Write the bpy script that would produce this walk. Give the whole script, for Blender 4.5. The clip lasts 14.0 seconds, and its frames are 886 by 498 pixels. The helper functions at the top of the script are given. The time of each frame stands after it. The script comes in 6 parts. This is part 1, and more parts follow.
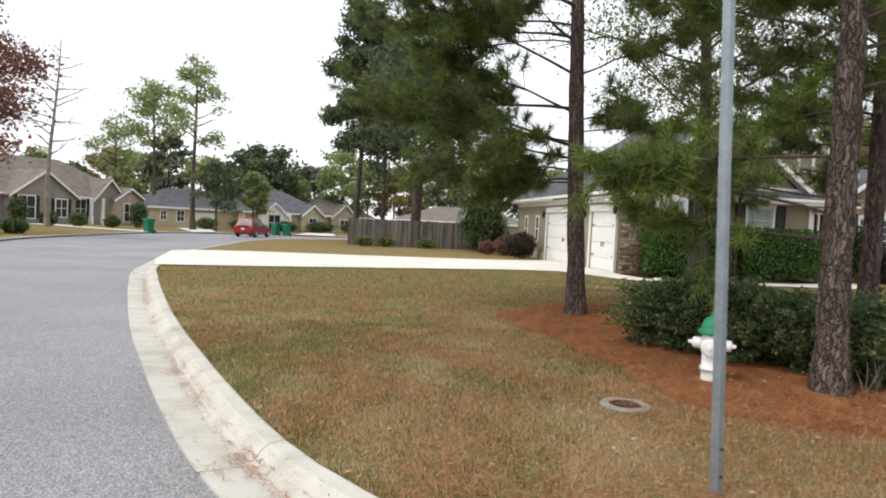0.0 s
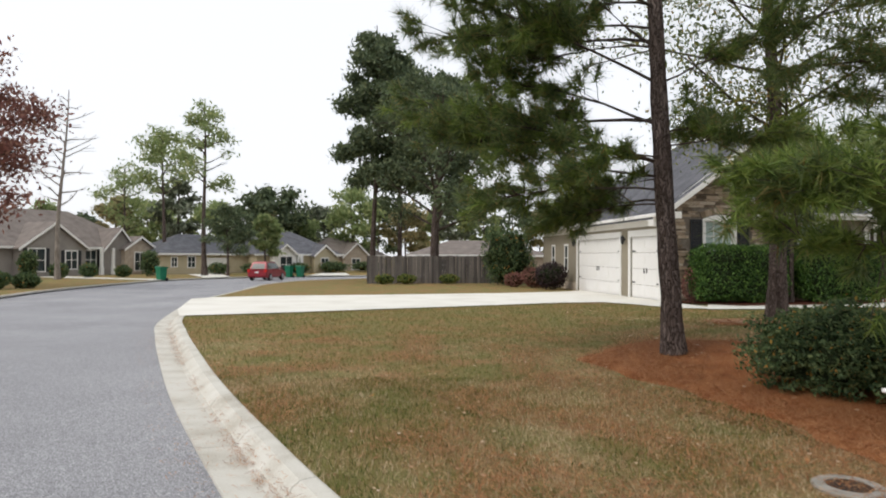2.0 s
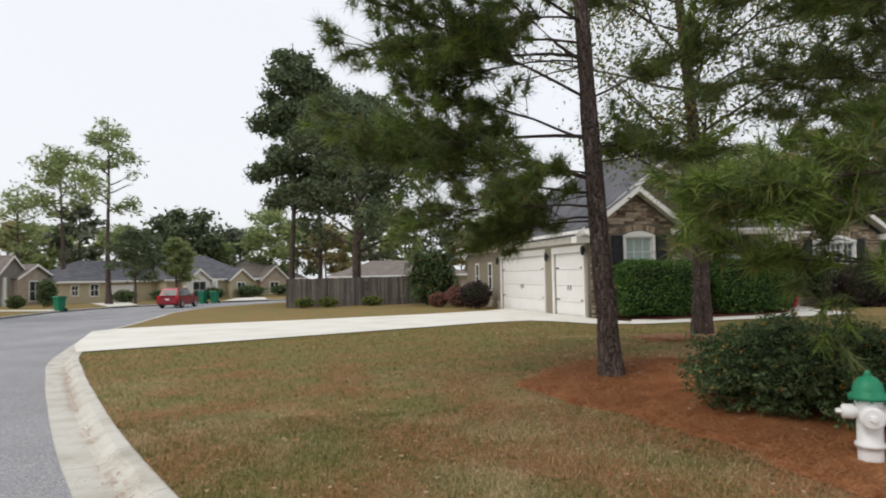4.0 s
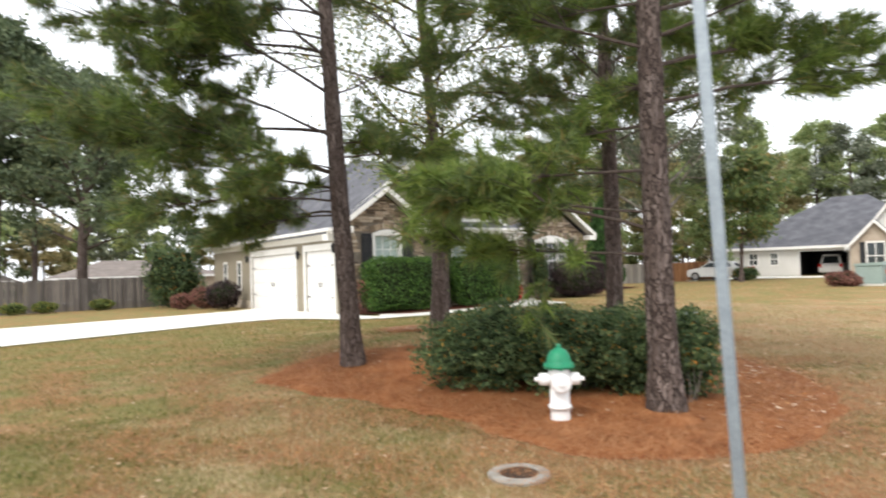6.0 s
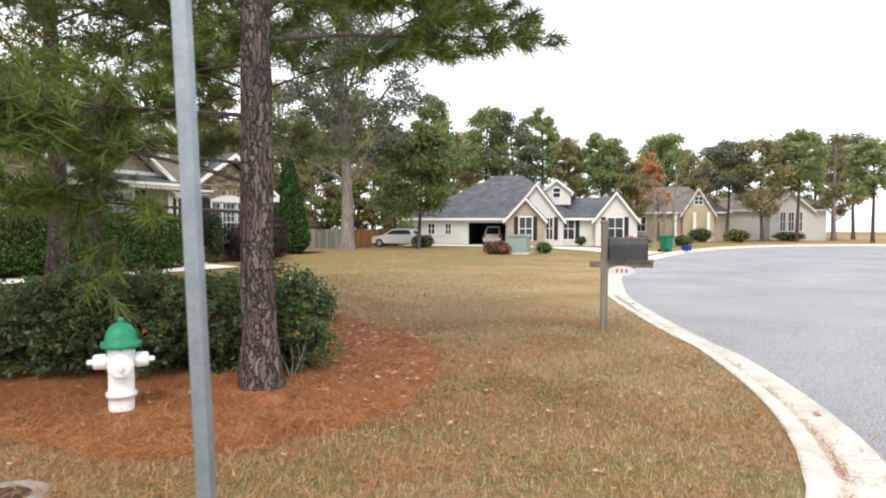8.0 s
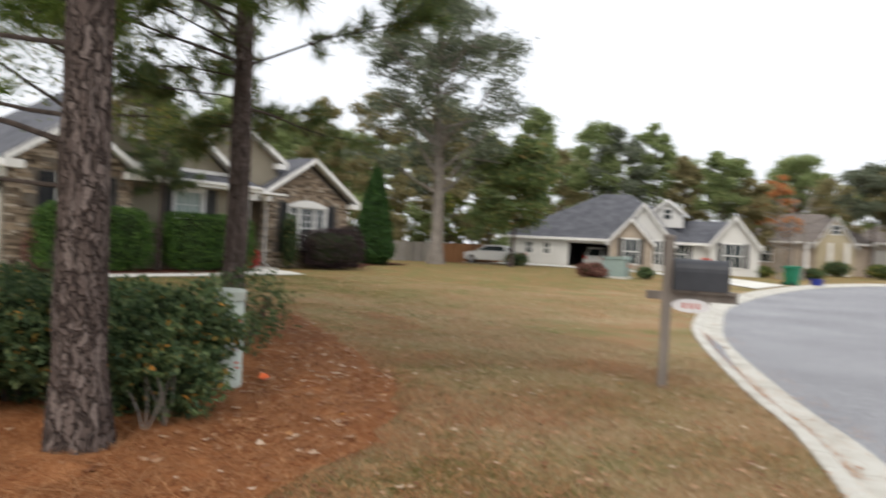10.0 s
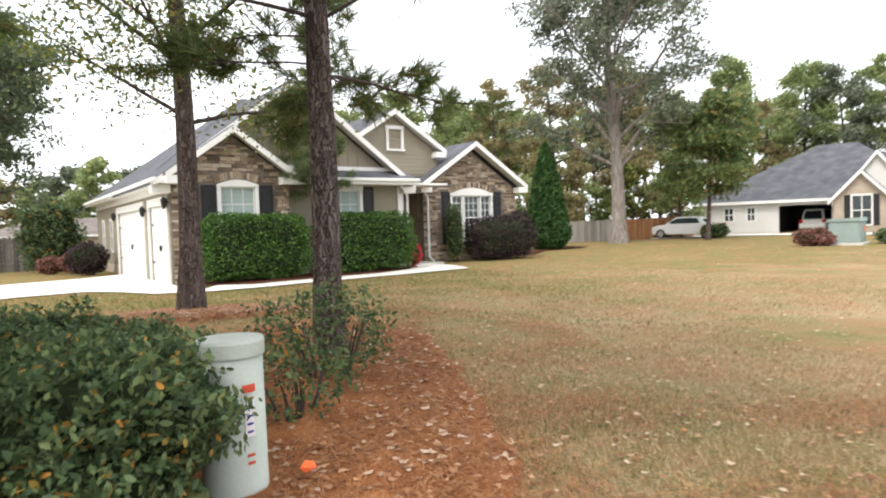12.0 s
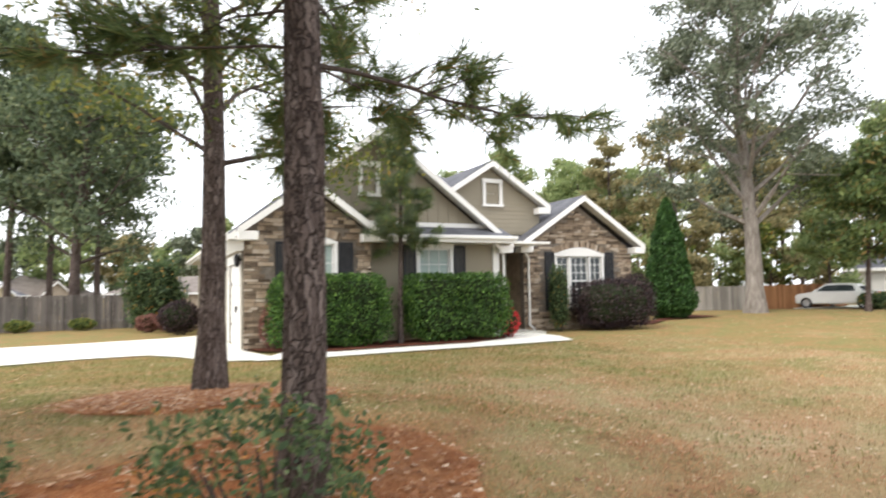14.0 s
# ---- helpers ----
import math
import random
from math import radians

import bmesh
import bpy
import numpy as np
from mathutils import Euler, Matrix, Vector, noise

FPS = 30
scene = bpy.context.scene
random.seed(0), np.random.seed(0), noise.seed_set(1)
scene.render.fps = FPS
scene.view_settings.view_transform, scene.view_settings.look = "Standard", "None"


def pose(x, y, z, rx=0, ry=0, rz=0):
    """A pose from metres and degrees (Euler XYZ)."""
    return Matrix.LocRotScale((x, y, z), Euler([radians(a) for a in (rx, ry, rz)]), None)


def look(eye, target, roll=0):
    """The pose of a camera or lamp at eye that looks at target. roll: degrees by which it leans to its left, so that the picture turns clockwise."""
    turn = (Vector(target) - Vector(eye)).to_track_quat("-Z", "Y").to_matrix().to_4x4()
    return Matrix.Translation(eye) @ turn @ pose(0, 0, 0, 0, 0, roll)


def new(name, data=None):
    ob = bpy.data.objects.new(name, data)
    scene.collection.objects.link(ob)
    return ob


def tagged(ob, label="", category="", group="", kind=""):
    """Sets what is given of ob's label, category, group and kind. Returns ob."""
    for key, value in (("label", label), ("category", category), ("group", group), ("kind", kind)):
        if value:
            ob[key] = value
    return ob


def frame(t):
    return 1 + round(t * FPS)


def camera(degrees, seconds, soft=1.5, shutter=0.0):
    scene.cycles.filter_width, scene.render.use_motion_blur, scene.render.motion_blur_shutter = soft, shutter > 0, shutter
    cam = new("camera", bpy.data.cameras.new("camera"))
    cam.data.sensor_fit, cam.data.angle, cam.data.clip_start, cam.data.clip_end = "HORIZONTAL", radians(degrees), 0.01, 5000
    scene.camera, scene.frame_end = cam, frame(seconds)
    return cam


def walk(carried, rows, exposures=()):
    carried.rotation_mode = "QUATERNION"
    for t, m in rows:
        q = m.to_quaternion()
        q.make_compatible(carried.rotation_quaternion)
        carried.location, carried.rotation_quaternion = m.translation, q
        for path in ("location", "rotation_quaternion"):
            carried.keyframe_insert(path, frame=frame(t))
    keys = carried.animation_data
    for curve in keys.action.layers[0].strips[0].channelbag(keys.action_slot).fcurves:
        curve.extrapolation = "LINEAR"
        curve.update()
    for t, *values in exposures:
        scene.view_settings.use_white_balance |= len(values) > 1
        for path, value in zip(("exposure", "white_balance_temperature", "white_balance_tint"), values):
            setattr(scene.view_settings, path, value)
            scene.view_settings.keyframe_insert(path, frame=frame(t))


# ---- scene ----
cam = camera(68.8, 14.0, 1.9, 0.45)

PATH = [
    (0, (0.5, -1.147, 1.678), (0.446, 0.85, 1.594), 3.0),
    (0.5, (0.268, -0.778, 1.668), (0.242, 1.219, 1.564), 1.6),
    (1, (0.012, -0.44, 1.661), (0.074, 1.55, 1.473), 0.8),
    (1.5, (-0.293, -0.063, 1.656), (-0.352, 1.935, 1.598), 1.0),
    (2, (-0.601, 0.246, 1.668), (-0.677, 2.245, 1.688), 0.3),
    (2.2, (-0.662, 0.302, 1.657), (-0.701, 2.301, 1.704), -0.9),
    (4.3, (-0.723, 0.875, 1.728), (-0.468, 2.856, 1.823), -0.3),
    (4.5, (-0.724, 0.874, 1.702), (-0.393, 2.843, 1.821), 0.2),
    (5, (-0.755, 0.847, 1.709), (-0.302, 2.79, 1.852), -0.5),
    (5.5, (-0.788, 0.78, 1.607), (-0.127, 2.663, 1.744), -0.2),
    (6, (-0.549, 0.737, 1.618), (0.332, 2.531, 1.678), -1.7),
    (6.5, (-0.238, 0.607, 1.606), (0.829, 2.298, 1.635), 0.0),
    (7, (0.102, 0.593, 1.566), (1.409, 2.107, 1.577), 0.5),
    (7.5, (0.566, 0.579, 1.555), (2.093, 1.868, 1.466), -0.3),
    (7.7, (0.645, 0.659, 1.56), (2.22, 1.889, 1.498), 0.2),
    (9.8, (3.243, 1.244, 1.479), (4.731, 2.58, 1.481), 2.7),
    (10, (3.477, 1.308, 1.471), (4.818, 2.791, 1.454), 3.0),
    (10.5, (3.995, 1.569, 1.51), (5.111, 3.226, 1.596), 1.7),
    (11, (4.544, 2.009, 1.473), (5.639, 3.682, 1.431), -0.3),
    (11.5, (5.037, 2.535, 1.529), (5.969, 4.305, 1.516), 0.5),
    (12, (5.447, 3.063, 1.566), (6.318, 4.862, 1.491), -1.9),
    (12.5, (5.855, 3.598, 1.577), (6.413, 5.519, 1.569), -1.6),
    (13, (6.235, 4.275, 1.556), (6.714, 6.216, 1.544), -2.3),
    (13.5, (6.657, 4.74, 1.545), (7.09, 6.692, 1.588), -1.4),
    (14, (7.052, 5.284, 1.584), (7.597, 7.205, 1.71), -1.0),
]
walk(cam, [(t, look(eye, target, roll)) for t, eye, target, roll in PATH],
     [(0, -0.22), (1.2, -0.15), (2, -0.46), (4.5, -0.6), (5.2, -0.16), (6.0, 0.36), (6.6, 0.45), (7.0, 0.52), (7.5, 0.4), (10.0, -0.32), (10.5, 0.02), (11.0, 0.26), (12.0, 0.5), (14.0, 0.54)])

# ---- world, sun, exposure ----
world = bpy.data.worlds.new("world")
scene.world = world
world.use_nodes = True
wn = world.node_tree.nodes
bg = wn["Background"]
sky = wn.new("ShaderNodeTexSky")
sky.sky_type = "NISHITA"
sky.sun_disc = False
sky.sun_elevation = radians(50)
sky.sun_rotation = radians(237)
sky.air_density, sky.dust_density, sky.ozone_density = 1.0, 6.0, 0.6
pale = wn.new("ShaderNodeMix")
pale.data_type = "RGBA"
pale.inputs[0].default_value = 0.8
pale.inputs[7].default_value = (9.6, 9.8, 10.2, 1)
world.node_tree.links.new(sky.outputs[0], pale.inputs[6])
world.node_tree.links.new(pale.outputs[2], bg.inputs[0])
bg.inputs[1].default_value = 0.17
sun = new("sun", bpy.data.lights.new("sun", "SUN"))
sun.data.energy, sun.data.angle, sun.data.color = 1.3, radians(18), (1.0, 0.96, 0.9)
sun.matrix_world = look((0, 0, 40), (28, 18, 0))
scene.view_settings.exposure = 0.0


# ---- materials ----
def node_mat(name, rough=0.8, metal=0.0, spec=0.3):
    m = bpy.data.materials.new(name)
    m.use_nodes = True
    b = m.node_tree.nodes["Principled BSDF"]
    b.inputs["Roughness"].default_value, b.inputs["Metallic"].default_value = rough, metal
    b.inputs["Specular IOR Level"].default_value = spec
    return m, m.node_tree.nodes, m.node_tree.links, b


def ramp(nodes, stops):
    r = nodes.new("ShaderNodeValToRGB")
    while len(r.color_ramp.elements) < len(stops):
        r.color_ramp.elements.new(0.5)
    for e, (p, c) in zip(r.color_ramp.elements, stops):
        e.position, e.color = p, (*c, 1)
    return r


def noisy(name, stops, scale=5.0, rough=0.8, metal=0.0, bump=0.2, fine=60.0, detail=6.0, stretch=(1, 1, 1), spec=0.3, fine_mix=0.35, vary=0.0, bump_dist=0.01, island=False):
    """A surface with colour variation at two scales and fine relief, in metres."""
    m, n, l, b = node_mat(name, rough, metal, spec)
    co = n.new("ShaderNodeTexCoord")
    mp = n.new("ShaderNodeMapping")
    mp.inputs["Scale"].default_value = stretch
    geo = n.new("ShaderNodeNewGeometry")
    l.new(geo.outputs["Position"], mp.inputs[0])
    a, f = n.new("ShaderNodeTexNoise"), n.new("ShaderNodeTexNoise")
    a.inputs["Scale"].default_value, a.inputs["Detail"].default_value = scale, detail
    f.inputs["Scale"].default_value, f.inputs["Detail"].default_value = fine, 3.0
    for t in (a, f):
        l.new(mp.outputs[0], t.inputs["Vector"])
    mix = n.new("ShaderNodeMath")
    mix.operation = "MULTIPLY_ADD"
    l.new(f.outputs[0], mix.inputs[0])
    mix.inputs[1].default_value = fine_mix
    sc = n.new("ShaderNodeMath")
    sc.operation = "MULTIPLY_ADD"
    l.new(a.outputs[0], sc.inputs[0])
    sc.inputs[1].default_value, sc.inputs[2].default_value = 1 - fine_mix, 0.0
    l.new(sc.outputs[0], mix.inputs[2])
    value = mix.outputs[0]
    if vary:
        oi = n.new("ShaderNodeObjectInfo")
        va = n.new("ShaderNodeMath")
        va.operation = "MULTIPLY_ADD"
        sub = n.new("ShaderNodeMath")
        sub.operation = "SUBTRACT"
        l.new(geo.outputs["Random Per Island"] if island else oi.outputs["Random"], sub.inputs[0])
        sub.inputs[1].default_value = 0.5
        l.new(sub.outputs[0], va.inputs[0])
        va.inputs[1].default_value = vary
        l.new(value, va.inputs[2])
        value = va.outputs[0]
    r = ramp(n, stops)
    l.new(value, r.inputs[0])
    l.new(r.outputs[0], b.inputs["Base Color"])
    if bump:
        bp = n.new("ShaderNodeBump")
        bp.inputs["Strength"].default_value, bp.inputs["Distance"].default_value = bump, bump_dist
        l.new(mix.outputs[0], bp.inputs["Height"])
        l.new(bp.outputs[0], b.inputs["Normal"])
    return m


def leafy(name, stops, rough=0.6, trans=0.25, spec=0.25):
    """Leaves: the colour varies from leaf to leaf, and some light passes through."""
    m, n, l, b = node_mat(name, rough, 0.0, spec)
    geo = n.new("ShaderNodeNewGeometry")
    r = ramp(n, stops)
    l.new(geo.outputs["Random Per Island"], r.inputs[0])
    l.new(r.outputs[0], b.inputs["Base Color"])
    if trans:
        tr = n.new("ShaderNodeBsdfTranslucent")
        l.new(r.outputs[0], tr.inputs[0])
        mx = n.new("ShaderNodeMixShader")
        mx.inputs[0].default_value = trans
        l.new(b.outputs[0], mx.inputs[1])
        l.new(tr.outputs[0], mx.inputs[2])
        l.new(mx.outputs[0], n["Material Output"].inputs[0])
    return m


def lawn_mat():
    """Dormant lawn: olive grass, straw-coloured patches and rust-brown needle litter."""
    m, n, l, b = node_mat("lawn", 0.95, 0.0, 0.1)
    geo = n.new("ShaderNodeNewGeometry")

    def tex(scale, detail=4.0, rough=0.6):
        t = n.new("ShaderNodeTexNoise")
        t.inputs["Scale"].default_value, t.inputs["Detail"].default_value, t.inputs["Roughness"].default_value = scale, detail, rough
        l.new(geo.outputs["Position"], t.inputs["Vector"])
        return t

    def mix(fac, a, c):
        k = n.new("ShaderNodeMix")
        k.data_type = "RGBA"
        l.new(fac, k.inputs[0])
        for sock, v in ((k.inputs[6], a), (k.inputs[7], c)):
            if isinstance(v, tuple):
                sock.default_value = (*v, 1)
            else:
                l.new(v, sock)
        return k.outputs[2]

    def step(src, lo, hi, a=0.0, c=1.0):
        k = n.new("ShaderNodeMapRange")
        k.inputs[1].default_value, k.inputs[2].default_value, k.inputs[3].default_value, k.inputs[4].default_value = lo, hi, a, c
        l.new(src, k.inputs[0])
        return k.outputs[0]

    big, mid, fine, speck = tex(0.3, 4), tex(0.9, 6, 0.7), tex(28, 6, 0.75), tex(75, 4, 0.8)
    green = mix(step(fine.outputs[0], 0.35, 0.66), (0.105, 0.1, 0.036), (0.3, 0.265, 0.105))
    tan = mix(step(fine.outputs[0], 0.35, 0.66), (0.25, 0.185, 0.1), (0.54, 0.42, 0.25))
    # the open lawn towards the closed end of the street is drier
    sep = n.new("ShaderNodeSeparateXYZ")
    l.new(geo.outputs["Position"], sep.inputs[0])
    dry = step(sep.outputs[0], -4.0, 22.0, -0.12, 0.14)
    add = n.new("ShaderNodeMath")
    add.operation = "ADD"
    moist = n.new("ShaderNodeMath")
    moist.operation = "ADD"
    l.new(dry, moist.inputs[0])
    l.new(step(sep.outputs[1], 11.0, 20.0, 0.0, -0.34), moist.inputs[1])
    l.new(moist.outputs[0], add.inputs[0])
    l.new(big.outputs[0], add.inputs[1])
    add2 = n.new("ShaderNodeMath")
    add2.operation = "MULTIPLY_ADD"
    l.new(mid.outputs[0], add2.inputs[0])
    add2.inputs[1].default_value = 0.6
    l.new(add.outputs[0], add2.inputs[2])
    base = mix(step(add2.outputs[0], 0.66, 0.98), green, tan)
    litter = mix(step(speck.outputs[0], 0.4, 0.62), (0.16, 0.07, 0.032), (0.42, 0.22, 0.11))
    lit = n.new("ShaderNodeMath")
    lit.operation = "MULTIPLY"
    l.new(step(mid.outputs[0], 0.42, 0.58), lit.inputs[0])
    l.new(step(speck.outputs[0], 0.42, 0.56), lit.inputs[1])
    col = mix(lit.outputs[0], base, litter)
    l.new(col, b.inputs["Base Color"])
    bp = n.new("ShaderNodeBump")
    bp.inputs["Strength"].default_value, bp.inputs["Distance"].default_value = 0.7, 0.03
    l.new(fine.outputs[0], bp.inputs["Height"])
    l.new(bp.outputs[0], b.inputs["Normal"])
    return m


def bark_mat():
    """Pine bark: long scaly plates with dark furrows between them."""
    m, n, l, b = node_mat("bark", 0.95, 0.0, 0.1)
    geo = n.new("ShaderNodeNewGeometry")
    warp = n.new("ShaderNodeTexNoise")
    warp.inputs["Scale"].default_value, warp.inputs["Detail"].default_value = 7.0, 4.0
    l.new(geo.outputs["Position"], warp.inputs["Vector"])
    add = n.new("ShaderNodeVectorMath")
    add.operation = "MULTIPLY_ADD"
    l.new(warp.outputs["Color"], add.inputs[0])
    add.inputs[1].default_value = (0.16, 0.16, 0.5)
    l.new(geo.outputs["Position"], add.inputs[2])
    mp = n.new("ShaderNodeMapping")
    mp.inputs["Scale"].default_value = (26, 26, 2.8)
    l.new(add.outputs[0], mp.inputs[0])
    vo = n.new("ShaderNodeTexVoronoi")
    vo.feature = "DISTANCE_TO_EDGE"
    vo.inputs["Scale"].default_value = 1.0
    l.new(mp.outputs[0], vo.inputs["Vector"])
    cell = n.new("ShaderNodeTexVoronoi")
    cell.inputs["Scale"].default_value = 1.0
    l.new(mp.outputs[0], cell.inputs["Vector"])
    fine = n.new("ShaderNodeTexNoise")
    fine.inputs["Scale"].default_value, fine.inputs["Detail"].default_value = 60.0, 5.0
    l.new(geo.outputs["Position"], fine.inputs["Vector"])
    plate = n.new("ShaderNodeMapRange")
    plate.inputs[1].default_value, plate.inputs[2].default_value = 0.0, 0.14
    l.new(vo.outputs["Distance"], plate.inputs[0])
    tone = n.new("ShaderNodeMix")
    tone.data_type = "FLOAT"
    tone.inputs[0].default_value = 0.45
    l.new(fine.outputs[0], tone.inputs[2])
    sep = n.new("ShaderNodeSeparateColor")
    l.new(cell.outputs["Color"], sep.inputs[0])
    l.new(sep.outputs[0], tone.inputs[3])
    r = ramp(n, [(0.15, (0.08, 0.058, 0.05)), (0.5, (0.145, 0.112, 0.098)), (0.85, (0.25, 0.203, 0.182))])
    l.new(tone.outputs[0], r.inputs[0])
    mix = n.new("ShaderNodeMix")
    mix.data_type = "RGBA"
    l.new(plate.outputs[0], mix.inputs[0])
    mix.inputs[6].default_value = (0.042, 0.031, 0.027, 1)
    l.new(r.outputs[0], mix.inputs[7])
    l.new(mix.outputs[2], b.inputs["Base Color"])
    high = n.new("ShaderNodeMath")
    high.operation = "MULTIPLY_ADD"
    l.new(fine.outputs[0], high.inputs[0])
    high.inputs[1].default_value = 0.35
    l.new(plate.outputs[0], high.inputs[2])
    bp = n.new("ShaderNodeBump")
    bp.inputs["Strength"].default_value, bp.inputs["Distance"].default_value = 1.0, 0.02
    l.new(high.outputs[0], bp.inputs["Height"])
    l.new(bp.outputs[0], b.inputs["Normal"])
    return m


M = {}
M["lawn"] = lawn_mat()
M["asphalt"] = noisy("asphalt", [(0.32, (0.12, 0.12, 0.125)), (0.5, (0.27, 0.27, 0.285)), (0.66, (0.52, 0.52, 0.53))], 0.35, 0.9, bump=0.7, fine=75, fine_mix=0.84)
M["concrete"] = noisy("concrete", [(0.22, (0.3, 0.26, 0.2)), (0.36, (0.45, 0.42, 0.36)), (0.52, (0.57, 0.55, 0.49)), (0.8, (0.66, 0.645, 0.6))], 2.3, 0.9, bump=0.3, fine=60, detail=9, vary=0.06)
M["collar"] = noisy("collar", [(0.25, (0.2, 0.185, 0.16)), (0.7, (0.4, 0.38, 0.34))], 9, 0.95, bump=0.4, fine=60)
M["drive"] = noisy("drive", [(0.25, (0.58, 0.55, 0.48)), (0.5, (0.72, 0.70, 0.63)), (0.75, (0.8, 0.78, 0.73))], 0.7, 0.9, bump=0.15, fine=50)
M["straw"] = noisy("straw", [(0.3, (0.085, 0.028, 0.013)), (0.48, (0.3, 0.11, 0.042)), (0.68, (0.55, 0.27, 0.12))], 2.2, 0.95, bump=0.9, fine=55, fine_mix=0.6, spec=0.1, bump_dist=0.03)
M["mulch"] = noisy("mulch", [(0.3, (0.03, 0.012, 0.008)), (0.5, (0.1, 0.035, 0.022)), (0.7, (0.2, 0.08, 0.05))], 3, 0.95, bump=0.8, fine=40, fine_mix=0.6, spec=0.1)
M["bark"] = bark_mat()
M["bark_pale"] = noisy("bark_pale", [(0.3, (0.12, 0.1, 0.085)), (0.55, (0.27, 0.24, 0.21)), (0.75, (0.42, 0.39, 0.35))], 5, 0.95, bump=0.8, fine=30, stretch=(1.4, 1.4, 0.4), spec=0.1)
M["twig"] = noisy("twig", [(0.3, (0.03, 0.022, 0.018)), (0.7, (0.11, 0.085, 0.07))], 20, 0.9, bump=0.0)
M["needles"] = leafy("needles", [(0.0, (0.07, 0.11, 0.042)), (0.5, (0.135, 0.19, 0.066)), (0.86, (0.21, 0.255, 0.085)), (1.0, (0.32, 0.2, 0.075))], 0.5, 0.38)
M["needles_bright"] = leafy("needles_bright", [(0.0, (0.08, 0.13, 0.03)), (0.5, (0.17, 0.25, 0.05)), (1.0, (0.29, 0.35, 0.09))], 0.5, 0.38)
M["oak"] = leafy("oak", [(0.0, (0.06, 0.085, 0.048)), (0.6, (0.115, 0.155, 0.08)), (1.0, (0.19, 0.22, 0.11))], 0.6)
M["gum"] = leafy("gum", [(0.0, (0.07, 0.11, 0.035)), (0.6, (0.16, 0.2, 0.05)), (0.9, (0.32, 0.32, 0.08)), (1.0, (0.4, 0.24, 0.07))], 0.6, 0.35)
M["moss_oak"] = leafy("moss_oak", [(0.0, (0.085, 0.1, 0.068)), (0.6, (0.16, 0.19, 0.12)), (1.0, (0.27, 0.29, 0.21))], 0.7)
# distant foliage: the pale haze of distance is mixed into these two colours
M["hazy_green"] = leafy("hazy_green", [(0.0, (0.18, 0.24, 0.1)), (0.6, (0.3, 0.37, 0.16)), (1.0, (0.42, 0.44, 0.2))], 0.7, 0.55)
M["hazy_yellow"] = leafy("hazy_yellow", [(0.0, (0.2, 0.19, 0.095)), (0.6, (0.33, 0.29, 0.15)), (1.0, (0.48, 0.4, 0.2))], 0.7, 0.55)
M["orange_leaf"] = leafy("orange_leaf", [(0.0, (0.45, 0.17, 0.07)), (0.6, (0.62, 0.28, 0.1)), (1.0, (0.66, 0.44, 0.24))], 0.7, 0.4)
M["red_leaf"] = leafy("red_leaf", [(0.0, (0.13, 0.06, 0.05)), (0.6, (0.25, 0.11, 0.09)), (1.0, (0.36, 0.2, 0.14))], 0.7, 0.3)
M["shrub"] = leafy("shrub", [(0.0, (0.04, 0.07, 0.03)), (0.5, (0.09, 0.145, 0.06)), (0.955, (0.19, 0.24, 0.095)), (0.975, (0.5, 0.22, 0.04)), (1.0, (0.4, 0.28, 0.07))], 0.55, 0.36, 0.3)
M["hedge"] = leafy("hedge", [(0.0, (0.025, 0.058, 0.014)), (0.6, (0.062, 0.135, 0.027)), (1.0, (0.17, 0.3, 0.055))], 0.55, 0.25, 0.3)
M["burgundy"] = leafy("burgundy", [(0.0, (0.016, 0.01, 0.012)), (0.7, (0.05, 0.03, 0.035)), (1.0, (0.09, 0.06, 0.05))], 0.5, 0.1)
M["cypress"] = leafy("cypress", [(0.0, (0.018, 0.045, 0.012)), (0.6, (0.04, 0.1, 0.022)), (1.0, (0.08, 0.16, 0.04))], 0.6, 0.2)
# near-black green: the shade deep between leaves, put into the colour
M["shade_core"] = noisy("shade_core", [(0.3, (0.012, 0.018, 0.009)), (0.7, (0.04, 0.052, 0.026))], 12, 1.0, bump=0.0, spec=0.0)
M["stone"] = noisy("stone", [(0.15, (0.1, 0.072, 0.05)), (0.42, (0.25, 0.19, 0.135)), (0.65, (0.38, 0.29, 0.205)), (0.9, (0.5, 0.43, 0.35))], 3.5, 0.9, bump=0.5, fine=30, vary=0.75)
M["stone_rest"] = noisy("stone_rest", [(0.15, (0.1, 0.072, 0.05)), (0.42, (0.25, 0.19, 0.135)), (0.65, (0.38, 0.29, 0.205)), (0.9, (0.5, 0.43, 0.35))], 3.5, 0.9, bump=0.5, fine=30, vary=0.75, island=True)
M["mortar"] = noisy("mortar", [(0.3, (0.12, 0.1, 0.08)), (0.7, (0.24, 0.205, 0.17))], 8, 0.95, bump=0.3)
M["siding"] = noisy("siding", [(0.3, (0.235, 0.205, 0.15)), (0.7, (0.3, 0.265, 0.2))], 0.7, 0.75, bump=0.05, fine=40)
M["trim"] = noisy("trim", [(0.3, (0.74, 0.73, 0.7)), (0.7, (0.84, 0.83, 0.8))], 1.5, 0.55, bump=0.03, fine=25)
M["white_door"] = noisy("white_door", [(0.3, (0.78, 0.77, 0.74)), (0.7, (0.85, 0.84, 0.82))], 1.2, 0.45, bump=0.03, fine=20)
M["white_wall"] = noisy("white_wall", [(0.3, (0.62, 0.61, 0.58)), (0.7, (0.74, 0.73, 0.7))], 0.9, 0.8, bump=0.1, fine=30)
